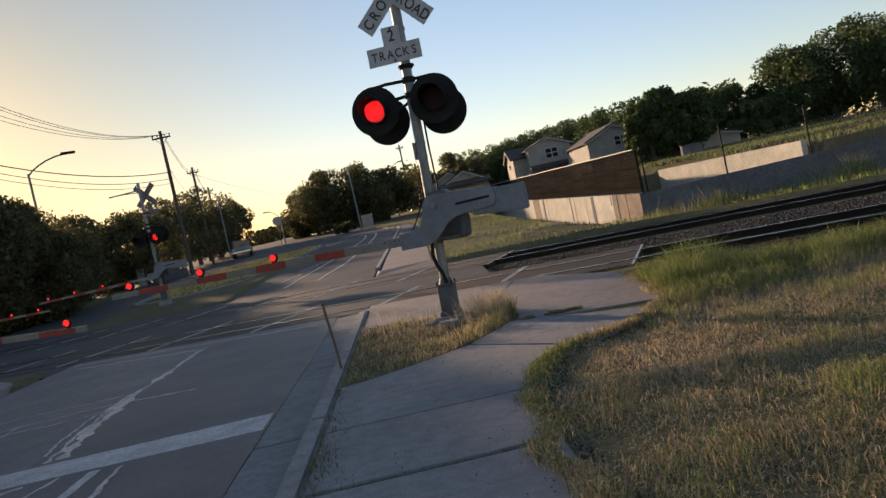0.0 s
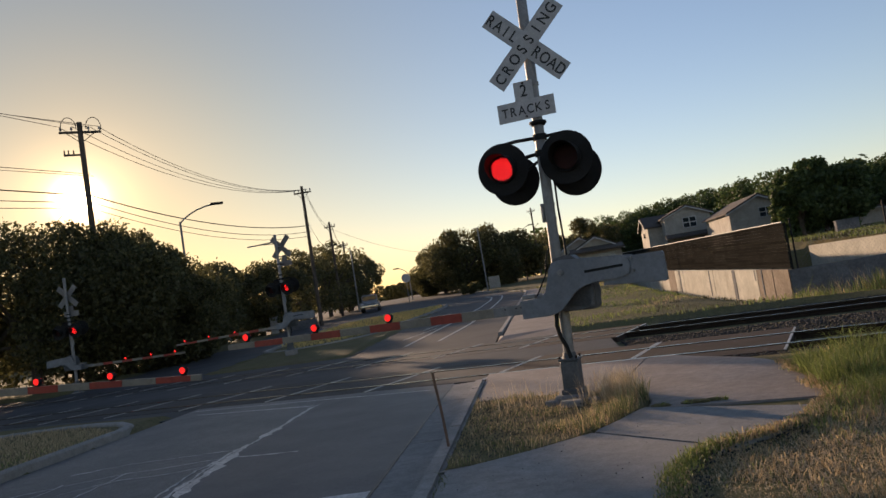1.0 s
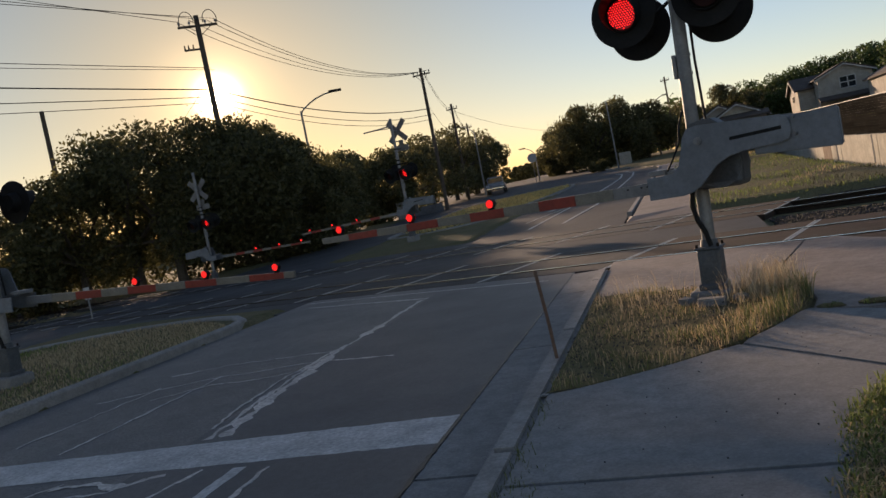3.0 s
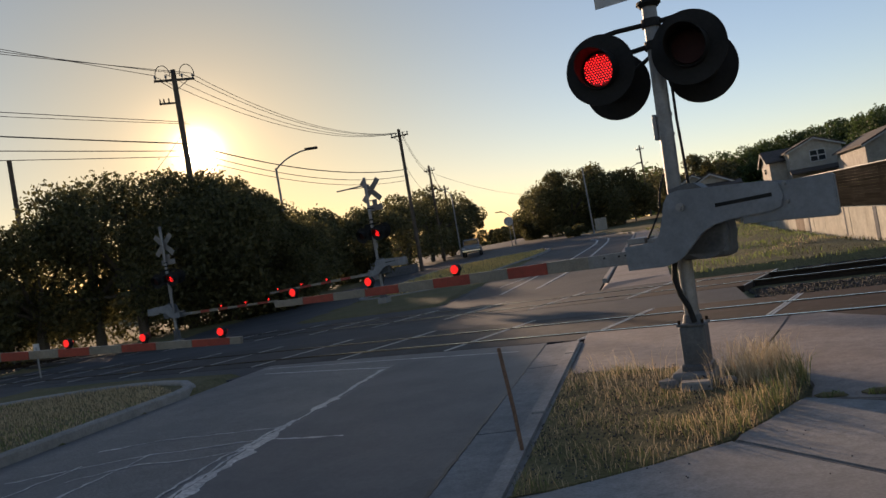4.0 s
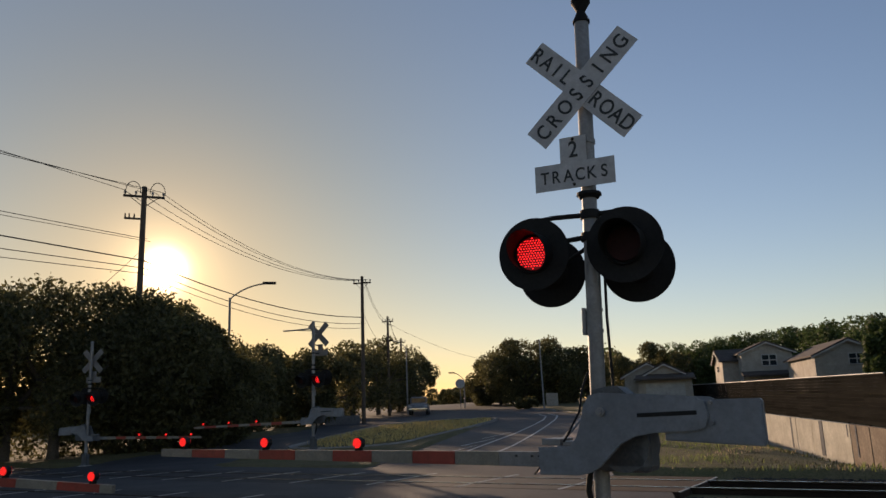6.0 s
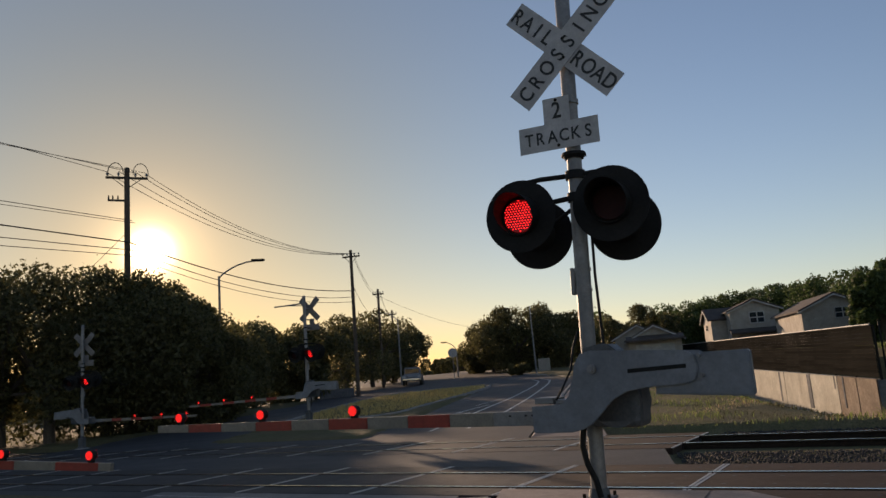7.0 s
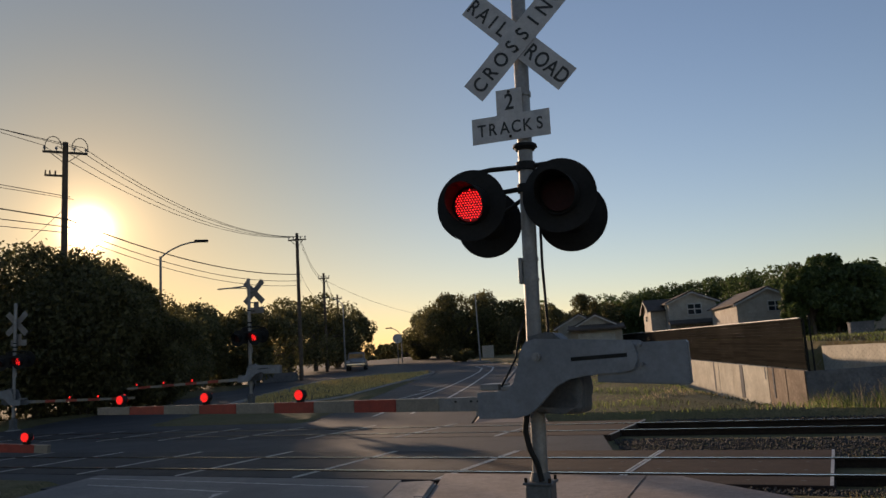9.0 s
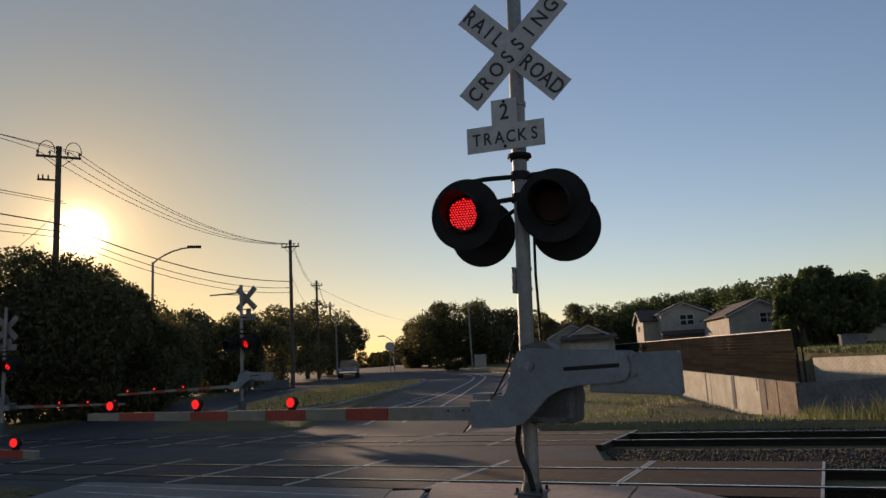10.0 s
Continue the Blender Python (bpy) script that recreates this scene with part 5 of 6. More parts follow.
# ---- distant pickup on the far carriageway ----
def pickup(x, y, rz):
    z = zl(x, y)
    e = empty("pickup_truck", pose(x, y, z, 0, 0, rz), "silver-grey pickup truck approaching on the far carriageway", "pickup truck")
    bm = bmesh.new()
    extruded(bm, [(-2.6, 0.45), (2.6, 0.45), (2.65, 0.95), (0.6, 1.05), (0.25, 1.1), (-2.6, 1.05), (-2.7, 0.8)], 0, -0.95, 0.95, 0.06)
    part("body", bm, CAR_PAINT, e)
    bm = bmesh.new()
    extruded(bm, [(-1.7, 1.05), (0.5, 1.05), (0.0, 1.75), (-1.3, 1.78)], 0, -0.8, 0.8, 0.08)
    cab = part("cab", bm, CAR_PAINT, e)
    bm = bmesh.new()
    box(bm, (-0.7, -1.62, 1.12), (0.7, -1.5, 1.66), 0.02, Matrix.Translation((0, 0, 0)))
    part("windscreen", bm, GLASS_DARK, cab, "dark windscreen")
    bm = bmesh.new()
    box(bm, (-0.9, -2.78, 0.5), (0.9, -2.62, 0.68), 0.03)
    part("bumper", bm, RAIL_TOP, e, "bright bumper")
    for sx in (-1, 1):
        bm = bmesh.new()
        box(bm, (sx * 0.75 - 0.15, -2.74, 0.74), (sx * 0.75 + 0.15, -2.66, 0.92), 0.02)
        part("headlight", bm, WHITE_SHEET, e, "pale headlight")
        for yy in (-1.75, 1.7):
            bm = bmesh.new()
            rod(bm, (sx * 0.72, yy, 0.38), (sx * 0.97, yy, 0.38), 0.38, 0.38, 20)
            wh = part("wheel", bm, TAR, e, "black tyre")
            bm = bmesh.new()
            rod(bm, (sx * 0.965, yy, 0.38), (sx * 0.98, yy, 0.38), 0.22, 0.2, 16)
            part("rim", bm, GALV, wh, "grey rim")
    return e


CAR_PAINT = surface("silver_car_paint", (0.2, 0.2, 0.205), (0.24, 0.24, 0.245), 10, 1, 0.3, 0.3, bump=0)
pickup(-41.0, 66.1, 31.0)


# ---- trees ----
def tree(x, y, top, r, mat, seed, leaf=0.22, count=5200, trunk=0.28, label="broad dark live oak with dense uneven foliage", low=0.12):
    rng = np.random.default_rng(seed)
    z0 = zl(x, y)
    hgt = top - z0
    e = empty("tree", pose(x, y, z0), label, "tree", "roadside trees")
    n = 26
    c = rng.normal(size=(n, 3))
    c /= np.linalg.norm(c, axis=1)[:, None]
    c *= rng.uniform(0.45, 1.0, n)[:, None] ** 0.5
    cr = rng.uniform(0.22, 0.42, n) * min(r, hgt * 0.55)
    mid = hgt * (0.5 + low / 2)
    c = c * np.array([r * 0.78, r * 0.78, hgt * (0.47 - low / 2)]) + np.array([0, 0, mid])
    c[:, 2] = np.minimum(c[:, 2], hgt - cr * 0.85)
    c[0] = (0, 0, hgt - cr[0])
    bm = bmesh.new()
    fork = Vector((0, 0, hgt * 0.28))
    rod(bm, (0, 0, -0.3), fork, trunk, trunk * 0.7, 9)
    for k in range(9):
        t = Vector(c[k].tolist())
        m1 = fork.lerp(t, 0.5) + Vector(rng.normal(size=3).tolist()) * 0.3
        tube(bm, [fork, m1, t], [trunk * 0.5, trunk * 0.3, trunk * 0.1], 6)
    part("trunk", bm, BARK, e, "dark trunk and limbs")
    k = rng.integers(0, n, count)
    d = rng.normal(size=(count, 3))
    d /= np.linalg.norm(d, axis=1)[:, None]
    rad = cr[k] * (rng.uniform(0.25, 1.0, count) ** 0.4) * (1 + 0.12 * rng.normal(size=count) * (rng.random(count) < 0.3))
    p = c[k] + d * rad[:, None]
    p[:, 2] = np.maximum(p[:, 2], hgt * low * rng.uniform(0.5, 1.2, count))
    a = rng.normal(size=(count, 3))
    a /= np.linalg.norm(a, axis=1)[:, None]
    b = np.cross(a, rng.normal(size=(count, 3)))
    b /= np.linalg.norm(b, axis=1)[:, None]
    s = (leaf * rng.uniform(0.5, 1.4, count))[:, None]
    v = np.stack([p - a * s, p + b * s * 0.5, p + a * s, p - b * s * 0.5], 1).reshape(-1, 3)
    ob = mesh_np("crown", v, np.arange(count * 4).reshape(-1, 4), mat)
    ob.parent = e
    return e


OAKS = [(-34.5, 18.5, 6.6, 4.2), (-33.5, 20.8, 8.2, 5), (-31.6, 22.0, 8.4, 5), (-31.8, 25.0, 8.6, 5), (-30.2, 26.3, 7.9, 3.8), (-30.0, 28.6, 6.7, 3.2), (-29.6, 30.0, 5.2, 3.0), (-35.8, 28.0, 9.2, 4.6), (-35.8, 31.0, 8.5, 3.4), (-34.6, 32.4, 7.2, 3.1), (-35.2, 35.0, 6.4, 3.2), (-36.5, 15.5, 5.2, 3.6)]
MID = [(-39.9, 40.7, 6.7, 4.2), (-41.9, 44.5, 7.4, 4.4), (-41.3, 47.8, 6.4, 4.6), (-40.9, 50.9, 7.2, 5), (-46.3, 62.0, 8.9, 5.5), (-50.3, 71.6, 10.2, 6), (-54.3, 81.4, 8.0, 3.4), (-53.9, 85.4, 9.2, 2.7), (-53.4, 78.0, 10.0, 5)]
FAR = [(-50.6, 97.3, 7.2, 4), (-46.5, 94.1, 9.0, 6.5), (-40.5, 89.3, 10.2, 7.5), (-37.1, 90.8, 10.3, 7.5), (-33.6, 89.3, 8.8, 5), (-86.0, 145.7, 6.4, 4.5), (-67.2, 122.4, 6.6, 4.2), (-35.9, 114.9, 8.8, 8), (-32.4, 116.0, 10.8, 8), (-30.5, 121.8, 9.7, 8), (-77.5, 135, 6.2, 4)]
BACK = [(-26.5, 122.8, 11.2, 8), (-22.0, 123.6, 11.5, 8), (-17.7, 124.4, 11.7, 8), (-13.4, 120.2, 11.9, 7), (-9.3, 115.6, 11.1, 7), (-5.9, 110.9, 11.2, 7), (1.0, 67.0, 7.2, 2.3), (2.7, 68.5, 8.3, 2.7), (4.6, 69.0, 7.4, 2.5), (-1.7, 94.1, 10.2, 6.5), (3.0, 96.2, 9.8, 7), (6.0, 98.2, 9.7, 7.5), (10.0, 97.1, 10.0, 8), (15.2, 92.7, 11.0, 8)]
RIGHT = [(19.5, 92.2, 11.8, 9), (24.5, 90.5, 12.6, 9), (29, 88, 13.5, 9), (34, 86, 14, 9), (40, 84, 14, 9), (48, 82, 14, 10), (57, 78, 14, 10), (66, 72, 14, 10), (1.5, 84, 6.5, 4), (12, 84, 6, 4.5)]
SHRUB = [(-53.8, 19.0, 4.0, 4), (-55.1, 21.4, 3.9, 4), (-58.3, 20.2, 3.8, 4.5), (-57.4, 22.8, 3.9, 4.5), (-56.4, 25.3, 3.2, 4), (-62, 16, 4, 5), (-66, 10, 4.2, 5), (-70, 4, 4.2, 5), (-46, 24, 3.5, 3.5), (-32.4, 73.2, 2.7, 1.8)]
for i, t in enumerate(OAKS):
    tree(*t, LEAF_OAK, 100 + i, 0.11, 18000, low=0.0)
for i, t in enumerate(MID):
    tree(*t, LEAF_OAK, 200 + i, 0.15, 10000, low=0.0)
for i, t in enumerate(FAR):
    tree(*t, LEAF_OAK, 300 + i, 0.17, 13000, low=0.0)
for i, t in enumerate(BACK + RIGHT):
    tree(*t, LEAF_GREEN, 400 + i, 0.18, 14000, label="leafy green tree behind the houses", low=0.0)
for i, t in enumerate(SHRUB):
    tree(*t, LEAF_OAK, 500 + i, 0.2, 3000, 0.1, "low bushy dark shrub", 0.02)


# ---- grass, weeds, ballast ----
def blades(name, pts, hts, width, mat, seed, label, lean=0.5):
    rng = np.random.default_rng(seed)
    n = len(pts)
    ang = rng.uniform(0, math.tau, n)
    side = np.stack([np.cos(ang), np.sin(ang), np.zeros(n)], 1) * (width * rng.uniform(0.6, 1.3, n) / 2)[:, None]
    la = rng.uniform(0, math.tau, n)
    ln = np.stack([np.cos(la), np.sin(la), np.zeros(n)], 1) * (hts * lean * rng.uniform(0.1, 1.0, n))[:, None]
    up = np.stack([np.zeros(n), np.zeros(n), hts], 1)
    v = np.stack([pts - side, pts + side, pts + ln * 0.35 + up * 0.6 + side * 0.7, pts + ln * 0.35 + up * 0.6 - side * 0.7, pts + ln + up * (1 - 0.25 * lean)], 1).reshape(-1, 3)
    b = np.arange(n)[:, None] * 5
    f = np.concatenate([b + np.array([[0, 1, 2]]), b + np.array([[0, 2, 3]]), b + np.array([[3, 2, 4]])])
    ob = mesh_np(name, v, f, mat)
    return tagged(ob, label, "grass", kind="stuff")


def scatter(n, x0, x1, y0, y1, keep, seed, dz=0.08):
    rng = np.random.default_rng(seed)
    x, y = rng.uniform(x0, x1, n), rng.uniform(y0, y1, n)
    ok = keep(x, y)
    x, y = x[ok], y[ok]
    return np.stack([x, y, np.where(dz < 0.1, soil_z(x, y) - 0.01, land(x, y) + dz)], 1)


def patch(x, y, s, seed):
    """A smooth random field from -1 to 1."""
    rng = np.random.default_rng(seed)
    out = np.zeros_like(x)
    for i in range(7):
        a = rng.uniform(0, math.tau)
        f = s * rng.uniform(0.6, 2.2)
        out += np.sin((x * math.cos(a) + y * math.sin(a)) * f + rng.uniform(0, 6))
    return out / 3.2


EDGE_Y = np.array([-8, 1.35, 1.79, 2.36, 3.13] + [p[1] for p in WALK_EDGE])
EDGE_X = np.array([6.2, 2.72, 2.56, 2.36, 2.15] + [p[0] for p in WALK_EDGE])


def lawn(x, y):
    edge = np.interp(y, EDGE_Y, EDGE_X) - 0.02 + 0.06 * patch(x, y, 4.0, 3)
    return (x > edge) & (y < 8.8 - 0.6 * np.clip(x - 3.2, 0, 2.6) + 0.15 * patch(x, y, 2, 9))


pts = np.concatenate([scatter(360000, 1.6, 8, -1, 10, lawn, 11), scatter(110000, 8, 16, -1, 10, lawn, 10), scatter(70000, 2.4, 16, -8, -1, lawn, 12), scatter(50000, 16, 34, -8, 8.5, lawn, 14)])
rng = np.random.default_rng(5)
clump = 0.7 * patch(pts[:, 0], pts[:, 1], 5.0, 77) + 0.5 * patch(pts[:, 0], pts[:, 1], 13.0, 79)
g = patch(pts[:, 0], pts[:, 1], 0.9, 21) * 0.7 + patch(pts[:, 0], pts[:, 1], 3.1, 22) * 0.45 + np.clip((pts[:, 1] - 6.0) * 0.7, -0.3, 2.2) + np.clip((2.9 - pts[:, 1]) * 0.4, 0, 0.5) - 0.15 + 0.3 * clump + rng.normal(size=len(pts)) * 0.85
tall = np.clip((pts[:, 1] - 5.2) / 2.4, 0, 1) * np.where(pts[:, 0] > 3.6, 0.6, 1.0)
keep = rng.random(len(pts)) < 0.88 + 0.4 * clump
pts, g, tall, clump = pts[keep], g[keep], tall[keep], clump[keep]
short = np.where((pts[:, 0] < 4.8) & (pts[:, 1] > 7.8), 0.35, 1.0)
hts = short * (rng.uniform(0.025, 0.09, len(pts)) + tall * rng.uniform(0.06, 0.4, len(pts)) + 0.03 * np.clip(g, 0, 1)) * (1 + 0.45 * clump)
g = g - 0.25 * np.clip((5.2 - pts[:, 1]) / 1.2, 0, 1) * np.clip((pts[:, 1] - 2.6) / 0.8, 0, 1)
m = g > 0.32
dim = m & (pts[:, 1] < 4.6) & (patch(pts[:, 0], pts[:, 1], 1.7, 83) > -0.5)
m = m & ~dim
low = np.where(pts[:, 1] < 5, 0.95, 1.15)
blades("green_grass", pts[m], hts[m] * low[m], 0.006, GRASS_GREEN, 6, "green grass growing beside the tracks", 0.9)
blades("olive_grass", pts[dim], hts[dim] * 0.9, 0.006, GRASS_OLIVE, 62, "dim olive grass among dry straw", 1.3)
m = m | dim
flat = rng.random(len(pts)) < 0.62
n = ~m & ~flat
blades("dry_grass", pts[n], hts[n] * 1.05, 0.0055, GRASS_DRY, 7, "short dry brown grass beside the sidewalk", 1.2)
n = ~m & flat
blades("straw", pts[n], hts[n] * 0.6, 0.0065, GRASS_STRAW, 71, "loose dry straw lying on the soil", 3.0)

# shoulder between the grass and the near rail; its black paints shade there
bm = bmesh.new()
rows = []
for x in (0.9, 1.3, 1.8, 2.2, 2.55, 3.0, 3.8, 4.6, 5.6, 7.0, 12.0, 40.0):
    y0 = 8.7 - 0.6 * min(max(x - 3.2, 0), 2.6) if x > 2.8 else float(np.interp(x, [0.9, 1.3, 1.8, 2.2, 2.55], [10.3, 9.95, 9.5, 9.0, 8.6]))
    rows.append([bm.verts.new((x, y, z)) for y, z in ((y0, -0.1), (y0 + 0.05, 0.09 if x > 2.8 else 0.03), (max(9.72, y0 + 0.1), 0.09 if x > 2.8 else 0.02), (10.56, -0.18), (10.56, -0.4))])
for a, c in zip(rows, rows[1:]):
    for k in range(4):
        bm.faces.new((a[k], c[k], c[k + 1], a[k + 1]))
bmesh.ops.recalc_face_normals(bm, faces=bm.faces[:])
tagged(bm_object("shoulder", bm, TRACK_BED), "black shoulder beside the rails, ditch shade put into its colour", "shoulder", kind="structure")
# grass hanging over the sidewalk's edge
rng = np.random.default_rng(91)
ey = rng.uniform(-1, 8.6, 15000)
ex = np.interp(ey, EDGE_Y, EDGE_X) + rng.normal(0, 0.05, len(ey)) - 0.02 + 0.05 * patch(ey, ey, 5.0, 92)
pts = np.stack([ex, ey, np.full(len(ey), 0.118)], 1)
hts = rng.uniform(0.02, 0.085, len(ey)) * (1 + 0.6 * patch(ey, ey, 3.0, 93))
m = patch(ex, ey, 2.0, 94) + rng.normal(size=len(ey)) * 0.8 > 0.35
blades("green_edge_grass", pts[m], hts[m], 0.008, GRASS_GREEN, 95, "green grass creeping over the sidewalk edge", 1.2)
blades("dry_edge_grass", pts[~m], hts[~m], 0.008, GRASS_DRY, 96, "dry grass creeping over the sidewalk edge", 1.4)


def in_island(x, y):
    u = RX * x + RY * y
    right = np.interp(y, [p[1] for p in ISLAND[:11]], [p[0] for p in ISLAND[:11]])
    return (u > 1.66) & (x < right + 0.02) & (y > 3.95) & (y < 7.55) & ~((np.abs(x - 0.3) < 0.17) & (np.abs(y - 7.12) < 0.17))


pts = scatter(26000, -1.6, 1.4, 3.9, 7.7, in_island, 12, 0.115)
rng = np.random.default_rng(8)
rim = np.interp(pts[:, 1], [p[1] for p in ISLAND[:11]], [p[0] for p in ISLAND[:11]]) - pts[:, 0]
edge = np.clip(1 - rim / 0.5, 0, 1) * np.clip((pts[:, 1] - 4.6) / 1.2, 0.15, 1)
clump = patch(pts[:, 0], pts[:, 1], 5.0, 78)
keep = rng.random(len(pts)) < 0.32 + 0.5 * edge + 0.3 * clump
pts, edge, clump = pts[keep], edge[keep], clump[keep]
hts = (rng.uniform(0.02, 0.10, len(pts)) + edge * rng.uniform(0.0, 0.26, len(pts))) * (1 + 0.4 * clump)
m = rng.random(len(pts)) < 0.22 + 0.4 * edge + 0.3 * clump
blades("green_weeds", pts[m], hts[m], 0.006, GRASS_OLIVE, 14, "olive green weeds round the signal base", 0.9)
blades("dry_weeds", pts[~m], hts[~m], 0.005, GRASS_DRY, 15, "dry brown weeds round the signal base", 0.9)
# fine tan stalks standing beside the signal base
rng = np.random.default_rng(208)
tx = np.concatenate([rng.normal(0.82, 0.16, 900), rng.normal(-0.35, 0.3, 90)])
ty = np.concatenate([rng.normal(7.02, 0.22, 900), rng.normal(6.95, 0.2, 90)])
ok = in_island(tx, ty)
tp = np.stack([tx, ty, np.full(len(tx), 0.12)], 1)[ok]
blades("tan_stalks", tp, rng.uniform(0.12, 0.42, len(tp)), 0.0045, GRASS_STRAW, 209, "fine tan seed stalks beside the signal base", 0.55)
# tufts along the kerb and in the sidewalk joint
rng = np.random.default_rng(18)
tv = np.concatenate([rng.uniform(0.6, 3.6, 250), rng.normal(1.7, 0.35, 420)])
tu = 1.63 + np.abs(rng.normal(0, 0.05, len(tv))) * (1 + (tv < 2.6))
jx = rng.uniform(1.7, 3.1, 320)
tp = np.concatenate([np.stack([RX * tu - RY * tv, RY * tu + RX * tv, np.full(len(tv), 0.1)], 1), np.stack([RX * jx - RY * 1.07, RY * jx + RX * 1.07 + rng.normal(0, 0.014, 320), np.full(320, 0.1)], 1)])
blades("kerb_weeds", tp, rng.uniform(0.02, 0.09, len(tp)) * np.where(np.arange(len(tp)) < len(tv), 1.0, 0.5), 0.006, GRASS_OLIVE, 19, "low olive weeds in the kerb and sidewalk joints", 0.9)


def median(x, y):
    u, v = RX * x + RY * y, -RY * x + RX * y
    return (u > -12.0) & (u < -4.95) & (v < 12.6 - 2.4 * ((u + 8.47) / 3.6) ** 2)


pts = scatter(90000, -16, -2, -1, 13, median, 13, 0.07)
rng = np.random.default_rng(9)
g = patch(pts[:, 0], pts[:, 1], 0.6, 33) - 0.25 * (pts[:, 1] - 3.5) + rng.normal(size=len(pts)) * 0.4
hts = rng.uniform(0.03, 0.10, len(pts))
blades("median_green_grass", pts[g > 0], hts[g > 0], 0.014, GRASS_GREEN, 16, "short green grass on the median", 0.8)
blades("median_dry_grass", pts[g <= 0], hts[g <= 0], 0.014, GRASS_DRY, 17, "short dry grass on the median", 0.9)


def far_median(x, y):
    u, v = RX * x + RY * y, -RY * x + RX * y
    right = np.interp(v, [32, 36, 41, 46, 52, 56.5], [-7.2, -5.15, -4.65, -4.15, -3.75, -4.3])
    left = np.interp(v, [32, 36, 48, 53, 56.8], [-8.4, -10.7, -11.25, -11.1, -8.0])
    return (u > left) & (u < right) & (v > 31.9) & (v < 56.8)


pts = scatter(60000, -45, -12, 24, 68, far_median, 23, 0.08)
rng = np.random.default_rng(24)
# sunlight on the far median is in the blades' golden colour
blades("far_median_grass", pts, rng.uniform(0.08, 0.2, len(pts)), 0.04, GRASS_GOLD, 25, "dry far median grass, sunlit gold put into its colour", 0.8)


def far_bank(x, y):
    u, v = RX * x + RY * y, -RY * x + RX * y
    return (u > 3.3) & (u < 13.0) & (y > 19.8) & (y < 75) | ((u >= 13.0) & (y > 19.8) & (y < 31.7))


pts = scatter(110000, -24, 24, 19.8, 60, far_bank, 26, 0.05)
rng = np.random.default_rng(27)
u = RX * pts[:, 0] + RY * pts[:, 1]
tall = np.clip((u - 9) / 3, 0, 1) * np.clip((pts[:, 0] - 1.0) / 2, 0.0, 1)
hts = rng.uniform(0.05, 0.18, len(pts)) + tall * rng.uniform(0.1, 1.0, len(pts)) * np.clip((33 - pts[:, 1]) / 2, 0, 1) * np.clip((pts[:, 1] - 24) / 4, 0.2, 1)
bump = patch(pts[:, 0], pts[:, 1], 1.3, 141)
hts = hts * np.clip(1 + 0.8 * bump, 0.25, 2.4)
m = patch(pts[:, 0], pts[:, 1], 0.35, 40) + 0.4 * bump + tall * 0.7 + rng.normal(size=len(pts)) * 0.35 > -0.1
straw = ~m & (patch(pts[:, 0], pts[:, 1], 0.7, 142) > 0.1)
blades("bank_straw", pts[straw], hts[straw] * 0.8, 0.02, GRASS_DRY, 143, "pale dry straw on the bank beyond the tracks", 1.0)
blades("bank_green_grass", pts[m], hts[m] * 0.75, 0.02, GRASS_GREEN, 28, "rough green grass beyond the tracks", 0.9)
m = m | straw
# tree shade on the bank is in this grass's dark colour
blades("bank_dry_grass", pts[~m], hts[~m] * 0.8, 0.022, GRASS_SHADE, 29, "dry bank grass beyond the tracks, tree shade put into its colour", 0.8)

# rank weeds in front of the channel wall
rng = np.random.default_rng(127)
wx, wy = rng.uniform(0.6, 18, 26000), 31.6 - np.abs(rng.normal(0, 1.7, 26000))
wk = (patch(wx, wy, 0.8, 128) > -0.55) & (wy > 24) & (RX * wx + RY * wy < 30)
wx, wy = wx[wk], wy[wk]
pts = np.stack([wx, wy, soil_z(wx, wy) - 0.02], 1)
hts = rng.uniform(0.5, 1.5, len(wx)) * (1.0 + 0.4 * patch(wx, wy, 1.6, 129)) * np.clip((wx - 0.2) / 1.6, 0.3, 1)
m = rng.random(len(wx)) < 0.75
blades("rank_green_weeds", pts[m], hts[m], 0.03, GRASS_GREEN, 130, "tall rank green weeds below the channel wall", 0.45)
blades("rank_dry_weeds", pts[~m], hts[~m] * 1.1, 0.016, GRASS_DRY, 131, "tall dry weed stalks below the channel wall", 0.4)
rng = np.random.default_rng(133)
wx, wy = rng.normal(2.95, 0.16, 420), rng.normal(9.15, 0.2, 420)
pts = np.stack([wx, wy, np.full(420, -0.02)], 1)
blades("corner_weeds", pts, rng.uniform(0.08, 0.26, 420), 0.008, GRASS_GOLD, 134, "pale dry weeds at the end of the crossing", 0.6)


def stones(name, n, keep, x0, x1, y0, y1, size, seed, z, label):
    """Loose broken stones, each a small irregular octahedron."""
    rng = np.random.default_rng(seed)
    x, y = rng.uniform(x0, x1, n), rng.uniform(y0, y1, n)
    ok = keep(x, y)
    x, y = x[ok], y[ok]
    n = len(x)
    c = np.stack([x, y, z + rng.uniform(-0.03, 0.04, n)], 1)
    dirs = np.array([[1, 0, 0], [-1, 0, 0], [0, 1, 0], [0, -1, 0], [0, 0, 1], [0, 0, -1]], dtype=float)
    q = rng.normal(size=(n, 3, 3))
    q, _ = np.linalg.qr(q)
    v = np.einsum("nij,kj->nki", q, dirs) * (size * rng.uniform(0.4, 1.2, (n, 6)))[:, :, None] + c[:, None, :]
    f = np.array([[0, 2, 4], [2, 1, 4], [1, 3, 4], [3, 0, 4], [2, 0, 5], [1, 2, 5], [3, 1, 5], [0, 3, 5]])
    faces = (np.arange(n)[:, None, None] * 6 + f[None]).reshape(-1, 3)
    return tagged(mesh_np(name, v.reshape(-1, 3), faces, BALLAST), label, "ballast", kind="stuff")


